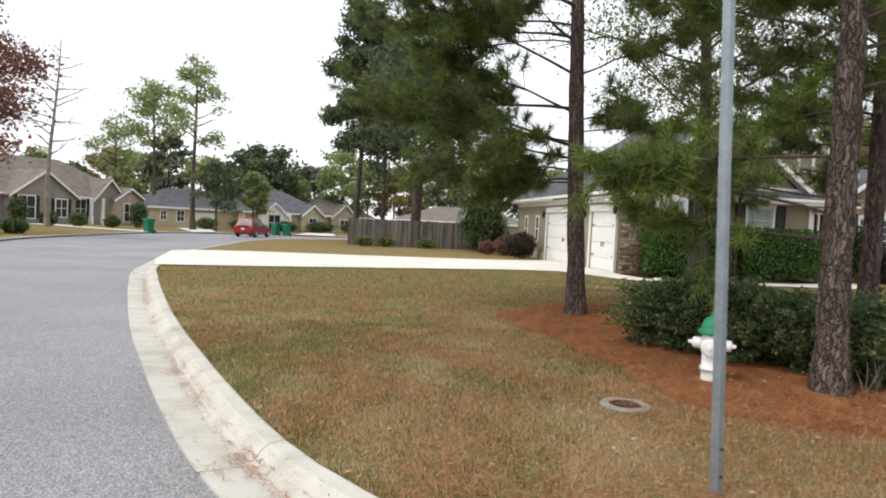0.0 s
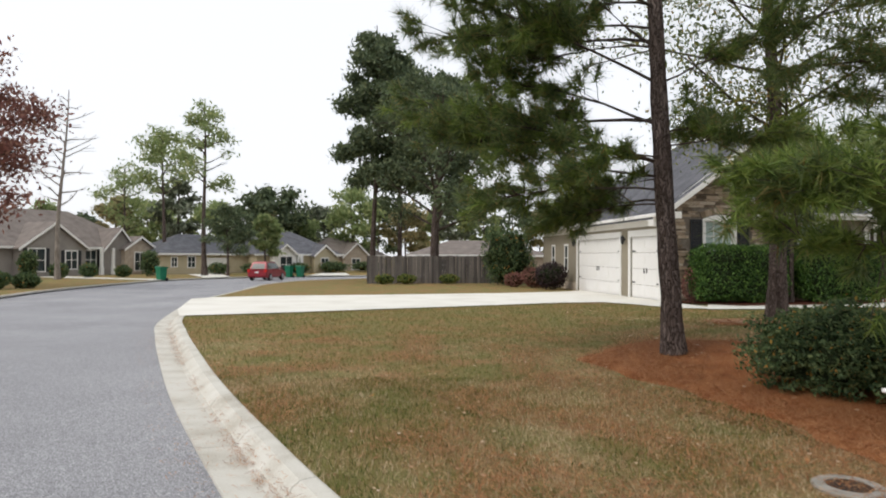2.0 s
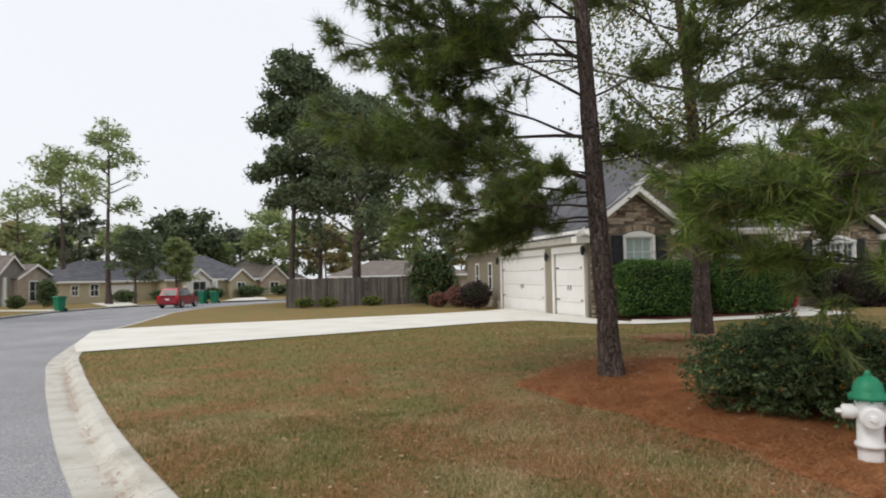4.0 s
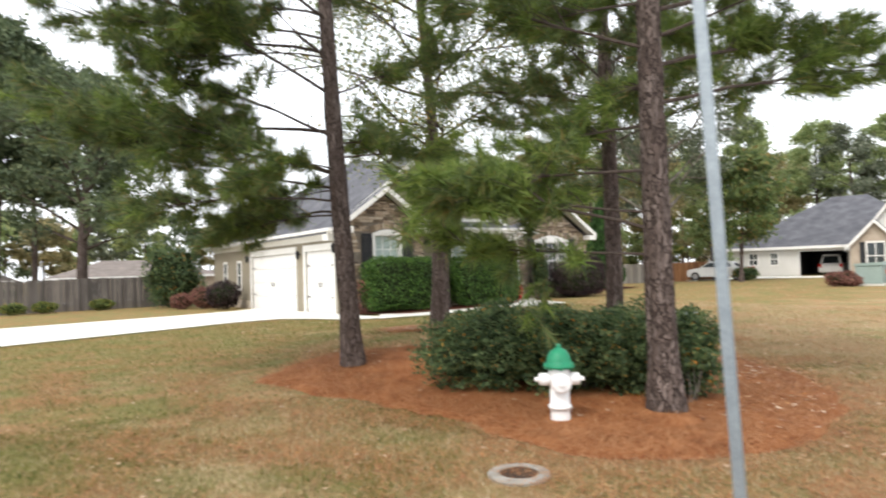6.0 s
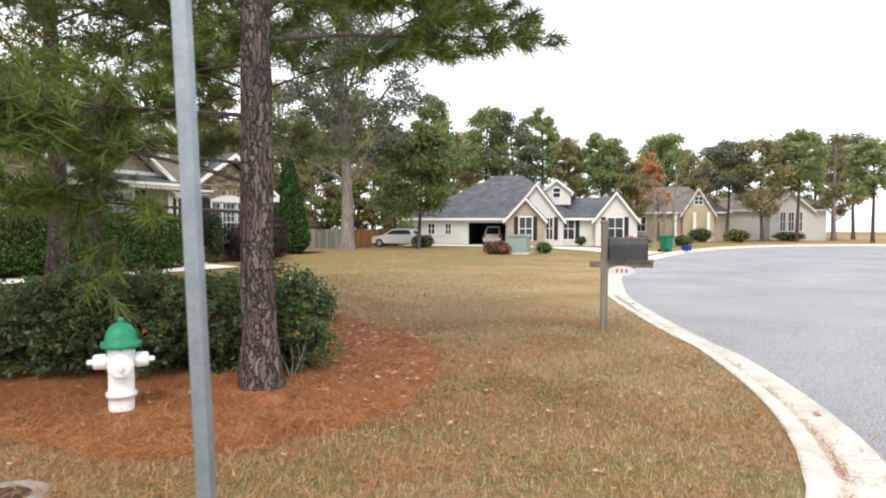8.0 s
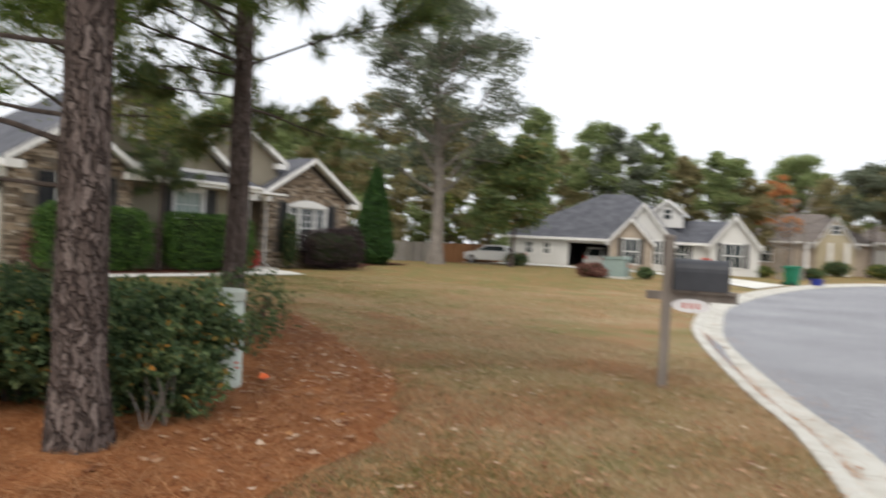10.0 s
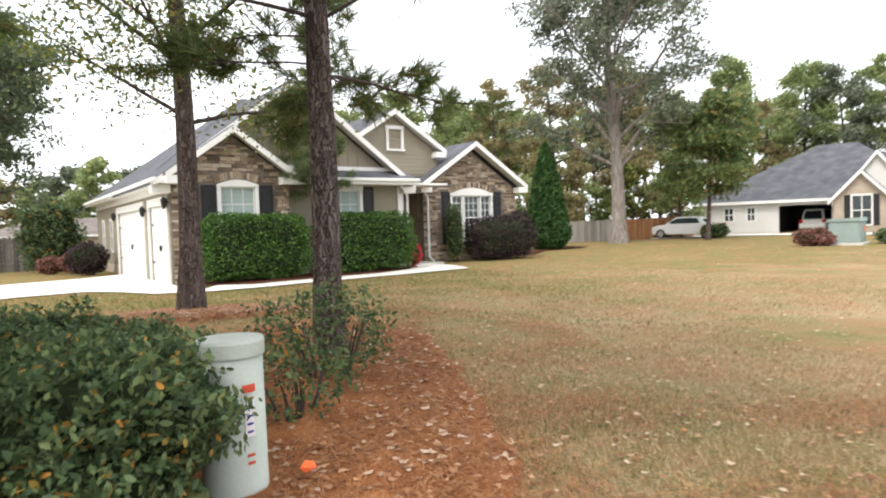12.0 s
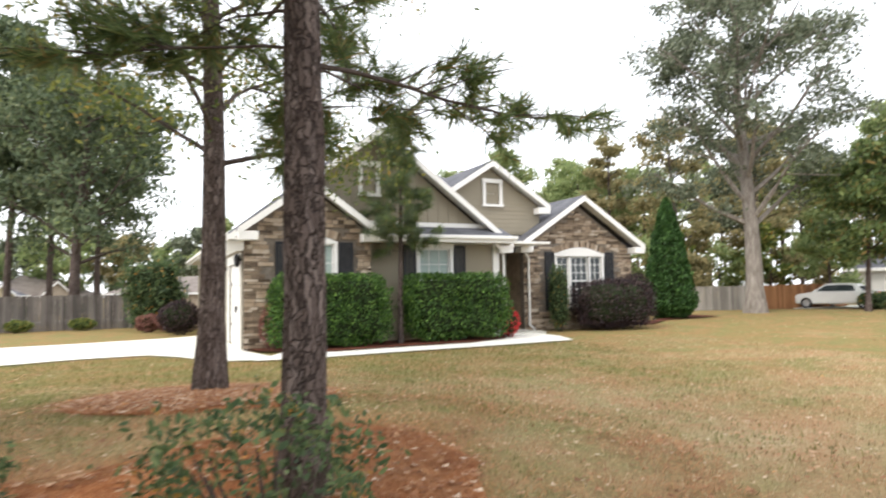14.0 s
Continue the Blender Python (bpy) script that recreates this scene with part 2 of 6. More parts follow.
M["shingle"] = noisy("shingle", [(0.3, (0.05, 0.052, 0.06)), (0.5, (0.1, 0.102, 0.115)), (0.7, (0.17, 0.17, 0.185))], 1.4, 0.9, bump=0.4, fine=26, fine_mix=0.5)
M["shingle_brown"] = noisy("shingle_brown", [(0.3, (0.13, 0.11, 0.1)), (0.7, (0.25, 0.215, 0.19))], 1.4, 0.9, bump=0.4, fine=26)
M["shutter"] = noisy("shutter", [(0.3, (0.012, 0.013, 0.016)), (0.7, (0.028, 0.03, 0.034))], 4, 0.55, bump=0.05)
M["dark"] = noisy("dark", [(0.3, (0.018, 0.018, 0.02)), (0.7, (0.04, 0.04, 0.042))], 4, 0.7, bump=0.05)
M["blind"] = noisy("blind", [(0.3, (0.27, 0.35, 0.32)), (0.7, (0.43, 0.5, 0.47))], 2, 0.8, bump=0.1, stretch=(0.2, 0.2, 14))
M["cream_wall"] = noisy("cream_wall", [(0.3, (0.42, 0.36, 0.24)), (0.7, (0.54, 0.47, 0.33))], 0.9, 0.8, bump=0.05)
M["grey_wall"] = noisy("grey_wall", [(0.3, (0.2, 0.18, 0.165)), (0.7, (0.31, 0.285, 0.26))], 0.9, 0.85, bump=0.1)
M["brick_wall"] = noisy("brick_wall", [(0.3, (0.33, 0.27, 0.21)), (0.7, (0.5, 0.42, 0.34))], 2.5, 0.9, bump=0.2)
M["fence_wood"] = noisy("fence_wood", [(0.3, (0.07, 0.062, 0.056)), (0.7, (0.17, 0.15, 0.135))], 3, 0.9, bump=0.3, stretch=(1, 1, 0.2), vary=0.4)
M["fence_new"] = noisy("fence_new", [(0.3, (0.2, 0.09, 0.04)), (0.7, (0.38, 0.19, 0.085))], 3, 0.85, bump=0.2, stretch=(1, 1, 0.2), vary=0.4)
M["fence_grey"] = noisy("fence_grey", [(0.3, (0.2, 0.185, 0.165)), (0.7, (0.36, 0.335, 0.3))], 3, 0.85, bump=0.2, stretch=(1, 1, 0.2), vary=0.4)
M["post_wood"] = noisy("post_wood", [(0.3, (0.12, 0.1, 0.085)), (0.55, (0.25, 0.215, 0.185)), (0.75, (0.36, 0.32, 0.28))], 8, 0.9, bump=0.5, fine=40, stretch=(1, 1, 0.12))
M["box_black"] = noisy("box_black", [(0.3, (0.035, 0.037, 0.042)), (0.7, (0.06, 0.062, 0.07))], 6, 0.5, bump=0.05)
M["galv"] = noisy("galv", [(0.3, (0.2, 0.235, 0.26)), (0.7, (0.34, 0.385, 0.41))], 7, 0.45, 0.55, bump=0.05, fine=50)
M["hyd_white"] = noisy("hyd_white", [(0.25, (0.66, 0.65, 0.62)), (0.5, (0.8, 0.8, 0.79)), (0.8, (0.86, 0.86, 0.86))], 9, 0.5, bump=0.15, fine=70)
M["hyd_green"] = noisy("hyd_green", [(0.3, (0.012, 0.17, 0.085)), (0.7, (0.03, 0.29, 0.15))], 9, 0.45, bump=0.12, fine=70)
M["pedestal"] = noisy("pedestal", [(0.3, (0.37, 0.41, 0.36)), (0.7, (0.48, 0.52, 0.46))], 5, 0.5, bump=0.05)
M["label_white"] = noisy("label_white", [(0.3, (0.7, 0.68, 0.68)), (0.7, (0.8, 0.78, 0.78))], 9, 0.5, bump=0)
M["label_red"] = noisy("label_red", [(0.3, (0.5, 0.06, 0.03)), (0.7, (0.62, 0.1, 0.05))], 9, 0.5, bump=0)
M["flag_orange"] = noisy("flag_orange", [(0.3, (0.75, 0.12, 0.03)), (0.7, (0.85, 0.2, 0.06))], 9, 0.6, bump=0)
M["iron"] = noisy("iron", [(0.3, (0.03, 0.022, 0.018)), (0.7, (0.09, 0.06, 0.045))], 14, 0.75, 0.3, bump=0.3)
M["bin_green"] = noisy("bin_green", [(0.3, (0.005, 0.12, 0.06)), (0.7, (0.015, 0.19, 0.1))], 4, 0.45, bump=0.03)
M["bin_blue"] = noisy("bin_blue", [(0.3, (0.02, 0.03, 0.2)), (0.7, (0.03, 0.05, 0.3))], 4, 0.45, bump=0.03)
M["car_red"] = noisy("car_red", [(0.3, (0.2, 0.006, 0.015)), (0.7, (0.27, 0.01, 0.022))], 2, 0.25, 0.2, bump=0, spec=0.6)
M["car_white"] = noisy("car_white", [(0.3, (0.74, 0.74, 0.72)), (0.7, (0.82, 0.82, 0.8))], 2, 0.25, 0.0, bump=0, spec=0.6)
M["tail"] = noisy("tail", [(0.3, (0.45, 0.01, 0.01)), (0.7, (0.6, 0.03, 0.02))], 2, 0.2, bump=0)
M["tyre"] = noisy("tyre", [(0.3, (0.012, 0.012, 0.012)), (0.7, (0.03, 0.03, 0.03))], 20, 0.8, bump=0.1)
M["rim"] = noisy("rim", [(0.3, (0.4, 0.4, 0.41)), (0.7, (0.55, 0.55, 0.56))], 9, 0.35, 0.8, bump=0)
M["util"] = noisy("util", [(0.3, (0.22, 0.29, 0.26)), (0.7, (0.3, 0.37, 0.34))], 3, 0.6, bump=0.05)
M["flower"] = leafy("flower", [(0.0, (0.45, 0.02, 0.03)), (1.0, (0.65, 0.06, 0.05))], 0.6, 0.2)
M["dead_leaf"] = leafy("dead_leaf", [(0.0, (0.2, 0.085, 0.045)), (0.45, (0.42, 0.21, 0.11)), (0.75, (0.56, 0.36, 0.22)), (0.95, (0.72, 0.58, 0.44)), (1.0, (0.6, 0.25, 0.05))], 0.8, 0.2)
M["straw_blade"] = leafy("straw_blade", [(0.0, (0.13, 0.045, 0.018)), (0.55, (0.4, 0.165, 0.065)), (1.0, (0.62, 0.36, 0.18))], 0.8, 0.1)
gl, gn, gk, gb = node_mat("glass", 0.06, 0.0, 0.5)
gb.inputs["Base Color"].default_value = (0.03, 0.04, 0.042, 1)
M["glass"] = gl


# ---- building blocks ----
def mound(x, y):
    """The low rise on which the corner trees stand."""
    return 0.34 * math.exp(-((x - 6.0) ** 2 + (y - 12.3) ** 2) / 14.0)


def h(x, y):
    """Height of the ground: it falls gently along one street and rises towards the closed end of the other."""
    s = -0.5 * x + 0.85 * y
    a = -0.011 * min(max(0.0, s - 18.0), 60.0)
    d = 0.85 * x + 0.3 * y
    return a + 0.008 * min(max(0.0, d - 28.0), 60.0) + mound(x, y)


def hold(name, label, category, m=None, group="", kind=""):
    ob = new(name)
    if m is not None:
        ob.matrix_world = m
    return tagged(ob, label, category, group, kind)


def mesh_of(name, bm, material):
    me = bpy.data.meshes.new(name)
    bm.to_mesh(me)
    bm.free()
    for m in (material if isinstance(material, (list, tuple)) else [material]):
        me.materials.append(m)
    return me


def part(name, bm, material, parent, label="", smooth=False):
    me = bm if isinstance(bm, bpy.types.Mesh) else mesh_of(name, bm, material)
    ob = new(name, me)
    ob.parent = parent
    if smooth:
        me.shade_smooth()
    if label:
        tagged(ob, label)
    return ob


def solid(name, bm, material, label, category, group="", kind="", smooth=False):
    me = bm if isinstance(bm, bpy.types.Mesh) else mesh_of(name, bm, material)
    if smooth:
        me.shade_smooth()
    return tagged(new(name, me), label, category, group, kind)


def raw(name, verts, faces, material):
    me = bpy.data.meshes.new(name)
    me.from_pydata(verts, [], faces)
    me.materials.append(material)
    me.update()
    return me


def tri_mesh(name, co, material, per=3):
    """Loose faces of `per` corners each from an array of points, n x per x 3."""
    n = len(co)
    me = bpy.data.meshes.new(name)
    me.vertices.add(n * per)
    me.vertices.foreach_set("co", np.ascontiguousarray(co, dtype=np.float32).ravel())
    me.loops.add(n * per)
    me.loops.foreach_set("vertex_index", np.arange(n * per, dtype=np.int32))
    me.polygons.add(n)
    me.polygons.foreach_set("loop_start", np.arange(0, n * per, per, dtype=np.int32))
    me.materials.append(material)
    me.update(calc_edges=True)
    me.validate()
    return me


def box(bm, x0, x1, y0, y1, z0, z1, bevel=0.0):
    r = bmesh.ops.create_cube(bm, size=1)
    for v in r["verts"]:
        v.co = Vector((x0 + (v.co.x + 0.5) * (x1 - x0), y0 + (v.co.y + 0.5) * (y1 - y0), z0 + (v.co.z + 0.5) * (z1 - z0)))
    if bevel:
        es = list({e for v in r["verts"] for e in v.link_edges})
        bmesh.ops.bevel(bm, geom=es, offset=bevel, segments=2, profile=0.5, affect="EDGES")
    return bm


def boxes(*rows, bevel=0.0):
    bm = bmesh.new()
    for r in rows:
        box(bm, *r, bevel=bevel)
    return bm


def prism(points, d0, d1, axis="y"):
    """A polygon in the plane across an axis, pulled from d0 to d1."""
    bm = bmesh.new()
    put = (lambda a, b, d: (a, d, b)) if axis == "y" else ((lambda a, b, d: (d, a, b)) if axis == "x" else (lambda a, b, d: (a, b, d)))
    lo = [bm.verts.new(put(a, b, d0)) for a, b in points]
    hi = [bm.verts.new(put(a, b, d1)) for a, b in points]
    n = len(points)
    bm.faces.new(lo)
    bm.faces.new(hi[::-1])
    for i in range(n):
        bm.faces.new((lo[i], hi[i], hi[(i + 1) % n], lo[(i + 1) % n]))
    bmesh.ops.recalc_face_normals(bm, faces=bm.faces)
    return bm


def lathe(rows, sides=20, bm=None, m=None):
    """Turns (radius, height) rows round the z axis."""
    bm = bm or bmesh.new()
    m = m or Matrix()
    rings = []
    for r, z in rows:
        rings.append([bm.verts.new(m @ Vector((r * math.cos(a), r * math.sin(a), z))) for a in (2 * math.pi * i / sides for i in range(sides))])
    for a, b in zip(rings, rings[1:]):
        for i in range(sides):
            bm.faces.new((a[i], a[(i + 1) % sides], b[(i + 1) % sides], b[i]))
    bm.faces.new(rings[0][::-1])
    bm.faces.new(rings[-1])
    return bm


def tube_arrays(points, radii, sides=6):
    """Vertices and faces of a tapered tube along points."""
    vs, fs = [], []
    for i, (p, r) in enumerate(zip(points, radii)):
        d = (points[min(i + 1, len(points) - 1)] - points[max(i - 1, 0)]).normalized()
        a = d.orthogonal().normalized() if abs(d.z) < 0.9 else Vector((1, 0, 0)).cross(d).normalized()
        b = d.cross(a)
        for k in range(sides):
            t = 2 * math.pi * k / sides
            vs.append(p + (a * math.cos(t) + b * math.sin(t)) * r)
    for i in range(len(points) - 1):
        for k in range(sides):
            fs.append((i * sides + k, i * sides + (k + 1) % sides, (i + 1) * sides + (k + 1) % sides, (i + 1) * sides + k))
    return vs, fs


def join_tubes(tubes):
    vs, fs = [], []
    for v, f in tubes:
        o = len(vs)
        vs += v
        fs += [tuple(i + o for i in q) for q in f]
    return vs, fs


# ---- ground, streets, kerbs ----
def smooth_line(pts, step=0.5):
    """A smooth line through plan points, at even steps."""
    p = [Vector((*q, 0)) for q in pts]
    p = [2 * p[0] - p[1]] + p + [2 * p[-1] - p[-2]]
    out = []
    for i in range(1, len(p) - 2):
        a, b, c, d = p[i - 1:i + 3]
        n = max(2, int((c - b).length / step))
        for k in range(n):
            t = k / n
            out.append(0.5 * ((2 * b) + (c - a) * t + (2 * a - 5 * b + 4 * c - d) * t * t + (3 * b - a - 3 * c + d) * t ** 3))
    out.append(p[-2])
    return out


def sheet(name, outline, lift, material, cell=4.0, fine=()):
    """A flat patch with this outline, laid on the ground."""
    bm = bmesh.new()
    bm.faces.new([bm.verts.new((q[0], q[1], 0)) for q in outline])
    xs, ys = [q[0] for q in outline], [q[1] for q in outline]
    if cell:
        for lo, hi, nrm in ((min(xs), max(xs), (1, 0, 0)), (min(ys), max(ys), (0, 1, 0))):
            n = int((hi - lo) / cell)
            for i in range(1, n + 1):
                at = lo + (hi - lo) * i / (n + 1)
                bmesh.ops.bisect_plane(bm, geom=bm.verts[:] + bm.edges[:] + bm.faces[:], plane_co=Vector(nrm) * at, plane_no=nrm)
    for nrm, lo, hi in fine:
        for k in range(lo, hi + 1):
            bmesh.ops.bisect_plane(bm, geom=bm.verts[:] + bm.edges[:] + bm.faces[:], plane_co=Vector(nrm) * k, plane_no=nrm)
    bmesh.ops.triangulate(bm, faces=bm.faces)
    for v in bm.verts:
        v.co.z = h(v.co.x, v.co.y) + lift
    if bm.faces and sum(f.normal.z for f in bm.faces) < 0:
        bmesh.ops.reverse_faces(bm, faces=bm.faces)
    return mesh_of(name, bm, material)


near_edge = smooth_line([(20, 64), (0, 62), (-9, 57), (-13.2, 50), (-13.6, 42), (-12.6, 36), (-11.6, 30), (-10.7, 25), (-8.2, 17.4), (-6.7, 14.1), (-5.0, 10.8),
                         (-3.65, 8.3), (-2.3, 6.0), (-1.45, 4.62), (-0.7, 3.5), (0.0, 2.72), (1.0, 1.92), (2.7, 1.4), (4.5, 1.36), (5.9, 1.62), (7.4, 2.2),
                         (9.5, 3.36), (11, 4.45), (15, 7.0), (18.2, 8.6), (24.1, 11.05), (31, 12.95), (38, 14.3), (46, 15.2), (57, 14.8), (67, 11), (73, 4), (75, -6), (71, -20), (62, -30)], 0.5)
far_edge = smooth_line([(-6, -40), (-9, -12), (-13, 2), (-17, 14), (-20.2, 26), (-22.2, 32.4), (-23.6, 39), (-24.6, 46), (-25, 54), (-22, 62), (-14, 68), (0, 70.5), (30, 72)], 0.6)
solid("ground", sheet("ground", [(-900, -900), (900, -900), (900, 900), (-900, 900)], -0.6, M["lawn"], 60), None, "dry brown grass reaching to the horizon", "ground", kind="structure")
solid("road", sheet("road", [(-70, -60), (110, -60), (110, 110), (-70, 110)], -0.125, M["asphalt"], 6), None, "pale grey worn asphalt street", "road", kind="structure")
lot = [(p.x, p.y) for p in near_edge] + [(150, -40), (150, 170), (30, 170)]
solid("lawn", sheet("lawn", lot, 0.0, M["lawn"], 4, (((1, 0, 0), -3, 15), ((0, 1, 0), 3, 20))), None, "dormant olive and tan lawn scattered with fallen leaves", "lawn", kind="structure")
other = [(p.x, p.y) for p in far_edge] + [(30, 170), (-160, 170), (-160, -40)]
solid("lawn_across", sheet("lawn_across", other, 0.0, M["lawn"], 5), None, "dry brown lawns across the street", "lawn", kind="structure")


def kerb(name, line, side, label):
    """A rolled concrete kerb and gutter in cast lengths, along the edge of a lawn."""
    profile = ((0.0, -0.06), (0.0, 0.018), (0.02, 0.024), (0.13, 0.016), (0.19, -0.03), (0.25, -0.105), (0.31, -0.122), (0.62, -0.104), (0.62, -0.2))
    root = hold(name, label, "kerb", kind="structure")
    run = 3
    for s in range(0, len(line) - 1, run):
        seg = line[s:s + run + 1]
        if len(seg) < 2:
            break
        verts, faces = [], []
        for i, p in enumerate(seg):
            j = s + i
            d = (line[min(j + 1, len(line) - 1)] - line[max(j - 1, 0)]).normalized()
            nrm = Vector((d.y, -d.x, 0)) * side
            shift = d * (0.006 if i == 0 else (-0.006 if i == len(seg) - 1 else 0))
            for o, z in profile:
                q = p + nrm * o + shift
                verts.append((q.x, q.y, h(p.x, p.y) + z))
        k = len(profile)
        for i in range(len(seg) - 1):
            for c in range(k - 1):
                f = (i * k + c, i * k + c + 1, (i + 1) * k + c + 1, (i + 1) * k + c)
                faces.append(f if side < 0 else f[::-1])
        e = (len(seg) - 1) * k
        faces += [tuple(range(k)), tuple(range(e + k - 1, e - 1, -1))]
        part("kerb_length", raw("kerb_length", verts, faces, M["concrete"]), None, root)


kerb("kerb_1", near_edge, 1, "stained pale concrete rolled kerb and gutter beside the lawn")
kerb("kerb_2", far_edge, -1, "pale concrete rolled kerb across the street")

# house frame: u along the front, v towards the back
PHI = radians(9)
HM = Matrix.Translation((6.62, 23.96, 0.0)) @ Matrix.Rotation(PHI, 4, "Z") @ Matrix.Diagonal((0.955, 1, 1, 1))


def plan(u, v):
    q = HM @ Vector((u, v, 0))
    return q.x, q.y


drive = [(-8.3, 17.3), (-6.0, 18.4), (-3.0, 20.1), (0.65, 22.1), (2.75, 23.3), (4.3, 23.6), (5.2, 22.6), (6.0, 21.3), (7.7, 20.9), plan(0.2, -1.3), plan(0.0, -0.1), plan(-0.02, 9.2), (3.9, 31.6), (1, 30.2), (-4, 28.6), (-8.9, 27.4), (-10.9, 26.3), (-11.4, 25.2), (-9.4, 19.6)]
solid("driveway", sheet("driveway", drive, 0.03, M["drive"], 3), None, "bright pale concrete driveway leading to the garage", "driveway", kind="structure")
path = [(6.9, 20.85), (8.4, 21.0), (10.3, 21.5), (13.0, 22.1), (16.05, 22.9), (16.4, 24.6), (16.3, 26.3), (16.2, 28.2), plan(11.0, 1.9), plan(8.4, 1.9), (15.1, 27.5), (15.3, 25.6), (14.7, 23.9), (13.0, 23.0), (10.3, 22.4), (8.2, 21.9), plan(0.9, -1.3)]
solid("front_walk", sheet("front_walk", path, 0.035, M["drive"], 0), None, "pale concrete walk curving to the front door", "walk", kind="structure")
solid("house_bed", sheet("house_bed", [plan(0.3, -0.9), (8.6, 22.2), (10.3, 22.7), (13, 23.3), (14.4, 24.2), (14.9, 25.6), plan(8.3, 0.6), plan(8.3, 1.2), plan(0.0, 0.5)], 0.06, M["mulch"], 0), None, "dark red-brown mulch bed under the hedges", "bed", kind="structure")
solid("house_bed_2", sheet("house_bed_2", [(16.8, 28.1), (20.0, 29.6), (24.0, 30.8), (28.5, 31.9), (28.2, 34.5), plan(17.4, 2.2), plan(11.1, 2.2)], 0.05, M["mulch"], 0), None, "red-brown mulch bed by the stone wall", "bed", kind="structure")


def straw_bed(name, pts, lift, label):
    line = smooth_line(pts + pts[:1], 0.3)[:-1]
    rnd = random.Random(len(pts))
    out = [(p.x + rnd.uniform(-0.05, 0.05) + 0.22 * noise.noise((p.x * 1.4, p.y * 1.4, 1)), p.y + rnd.uniform(-0.05, 0.05) + 0.22 * noise.noise((p.x * 1.4, p.y * 1.4, 8))) for p in line]
    bm = bmesh.new()
    cx, cy = sum(p[0] for p in out) / len(out), sum(p[1] for p in out) / len(out)
    rings = []
    for f in (1.0, 0.95, 0.88, 0.78, 0.66, 0.54, 0.42, 0.3, 0.15):
        rings.append([bm.verts.new((cx + (x - cx) * f, cy + (y - cy) * f, h(cx + (x - cx) * f, cy + (y - cy) * f) + 0.004 + 0.02 * (f < 1) + lift * min(1, (1 - f) * 2.2) + (0.03 * noise.noise((x * f * 1.5, y * f * 1.5, 3)) if f < 1 else 0))) for x, y in out])
    for a, b in zip(rings, rings[1:]):
        for i in range(len(a)):
            bm.faces.new((a[i], a[(i + 1) % len(a)], b[(i + 1) % len(a)], b[i]))
    bm.faces.new(rings[-1])
    bmesh.ops.recalc_face_normals(bm, faces=bm.faces)
    if sum(f.normal.z for f in bm.faces) < 0:
        bmesh.ops.reverse_faces(bm, faces=bm.faces)
    solid(name, bm, M["straw"], label, "bed", kind="structure", smooth=True)
    return out


BED1 = [(1.2, 10.4), (1.75, 8.7), (2.5, 7.0), (2.75, 5.6), (3.3, 4.75), (4.3, 4.45), (5.4, 4.6), (6.5, 5.25), (7.35, 6.2), (7.95, 7.6), (8.5, 9.2), (8.75, 10.7), (8.2, 11.9), (6.9, 11.6), (5.9, 10.6), (4.6, 10.9), (3.0, 11.9), (1.9, 11.6)]
BED2 = [(4.7, 14.1), (5.1, 15.5), (6.2, 16.3), (7.4, 15.7), (8.1, 14.3), (7.7, 13.1), (6.5, 12.6), (5.2, 13.1)]
bed1_line = straw_bed("straw_bed_1", BED1, 0.035, "rust-brown pine straw bed round the shrubs and hydrant")
bed2_line = straw_bed("straw_bed_2", BED2, 0.015, "rust-brown leaf and straw mound round a tree")


# ---- the brick and stone house ----
def wall_with_holes(outline, holes, d0, d1):
    """A wall in its own plane, u across and z up, d0 to d1 thick, cut by rectangular openings."""
    us = sorted({p[0] for p in outline} | {x for o in holes for x in o[:2]})
    bm = prism(outline, d0, d1)
    for u in us[1:-1]:
        bmesh.ops.bisect_plane(bm, geom=bm.verts[:] + bm.edges[:] + bm.faces[:], plane_co=(u, 0, 0), plane_no=(1, 0, 0))
    for z in sorted({x for o in holes for x in o[2:]}):
        bmesh.ops.bisect_plane(bm, geom=bm.verts[:] + bm.edges[:] + bm.faces[:], plane_co=(0, 0, z), plane_no=(0, 0, 1))
    kill = []
    for f in bm.faces:
        c = f.calc_center_median()
        if abs(f.normal.y) > 0.9 and any(o[0] < c.x < o[1] and o[2] < c.z < o[3] for o in holes):
            kill.append(f)
    bmesh.ops.delete(bm, geom=kill, context="FACES")
    for u0, u1, z0, z1 in holes:
        for quad in (((u0, z0), (u0, z1)), ((u1, z1), (u1, z0)), ((u0, z1), (u1, z1)), ((u1, z0), (u0, z0))):
            (a, b), (c, d) = quad
            bm.faces.new([bm.verts.new(q) for q in ((a, d0, b), (c, d0, d), (c, d1, d), (a, d1, b))])
    bmesh.ops.remove_doubles(bm, verts=bm.verts, dist=0.0005)
    bmesh.ops.recalc_face_normals(bm, faces=bm.faces)
    return bm


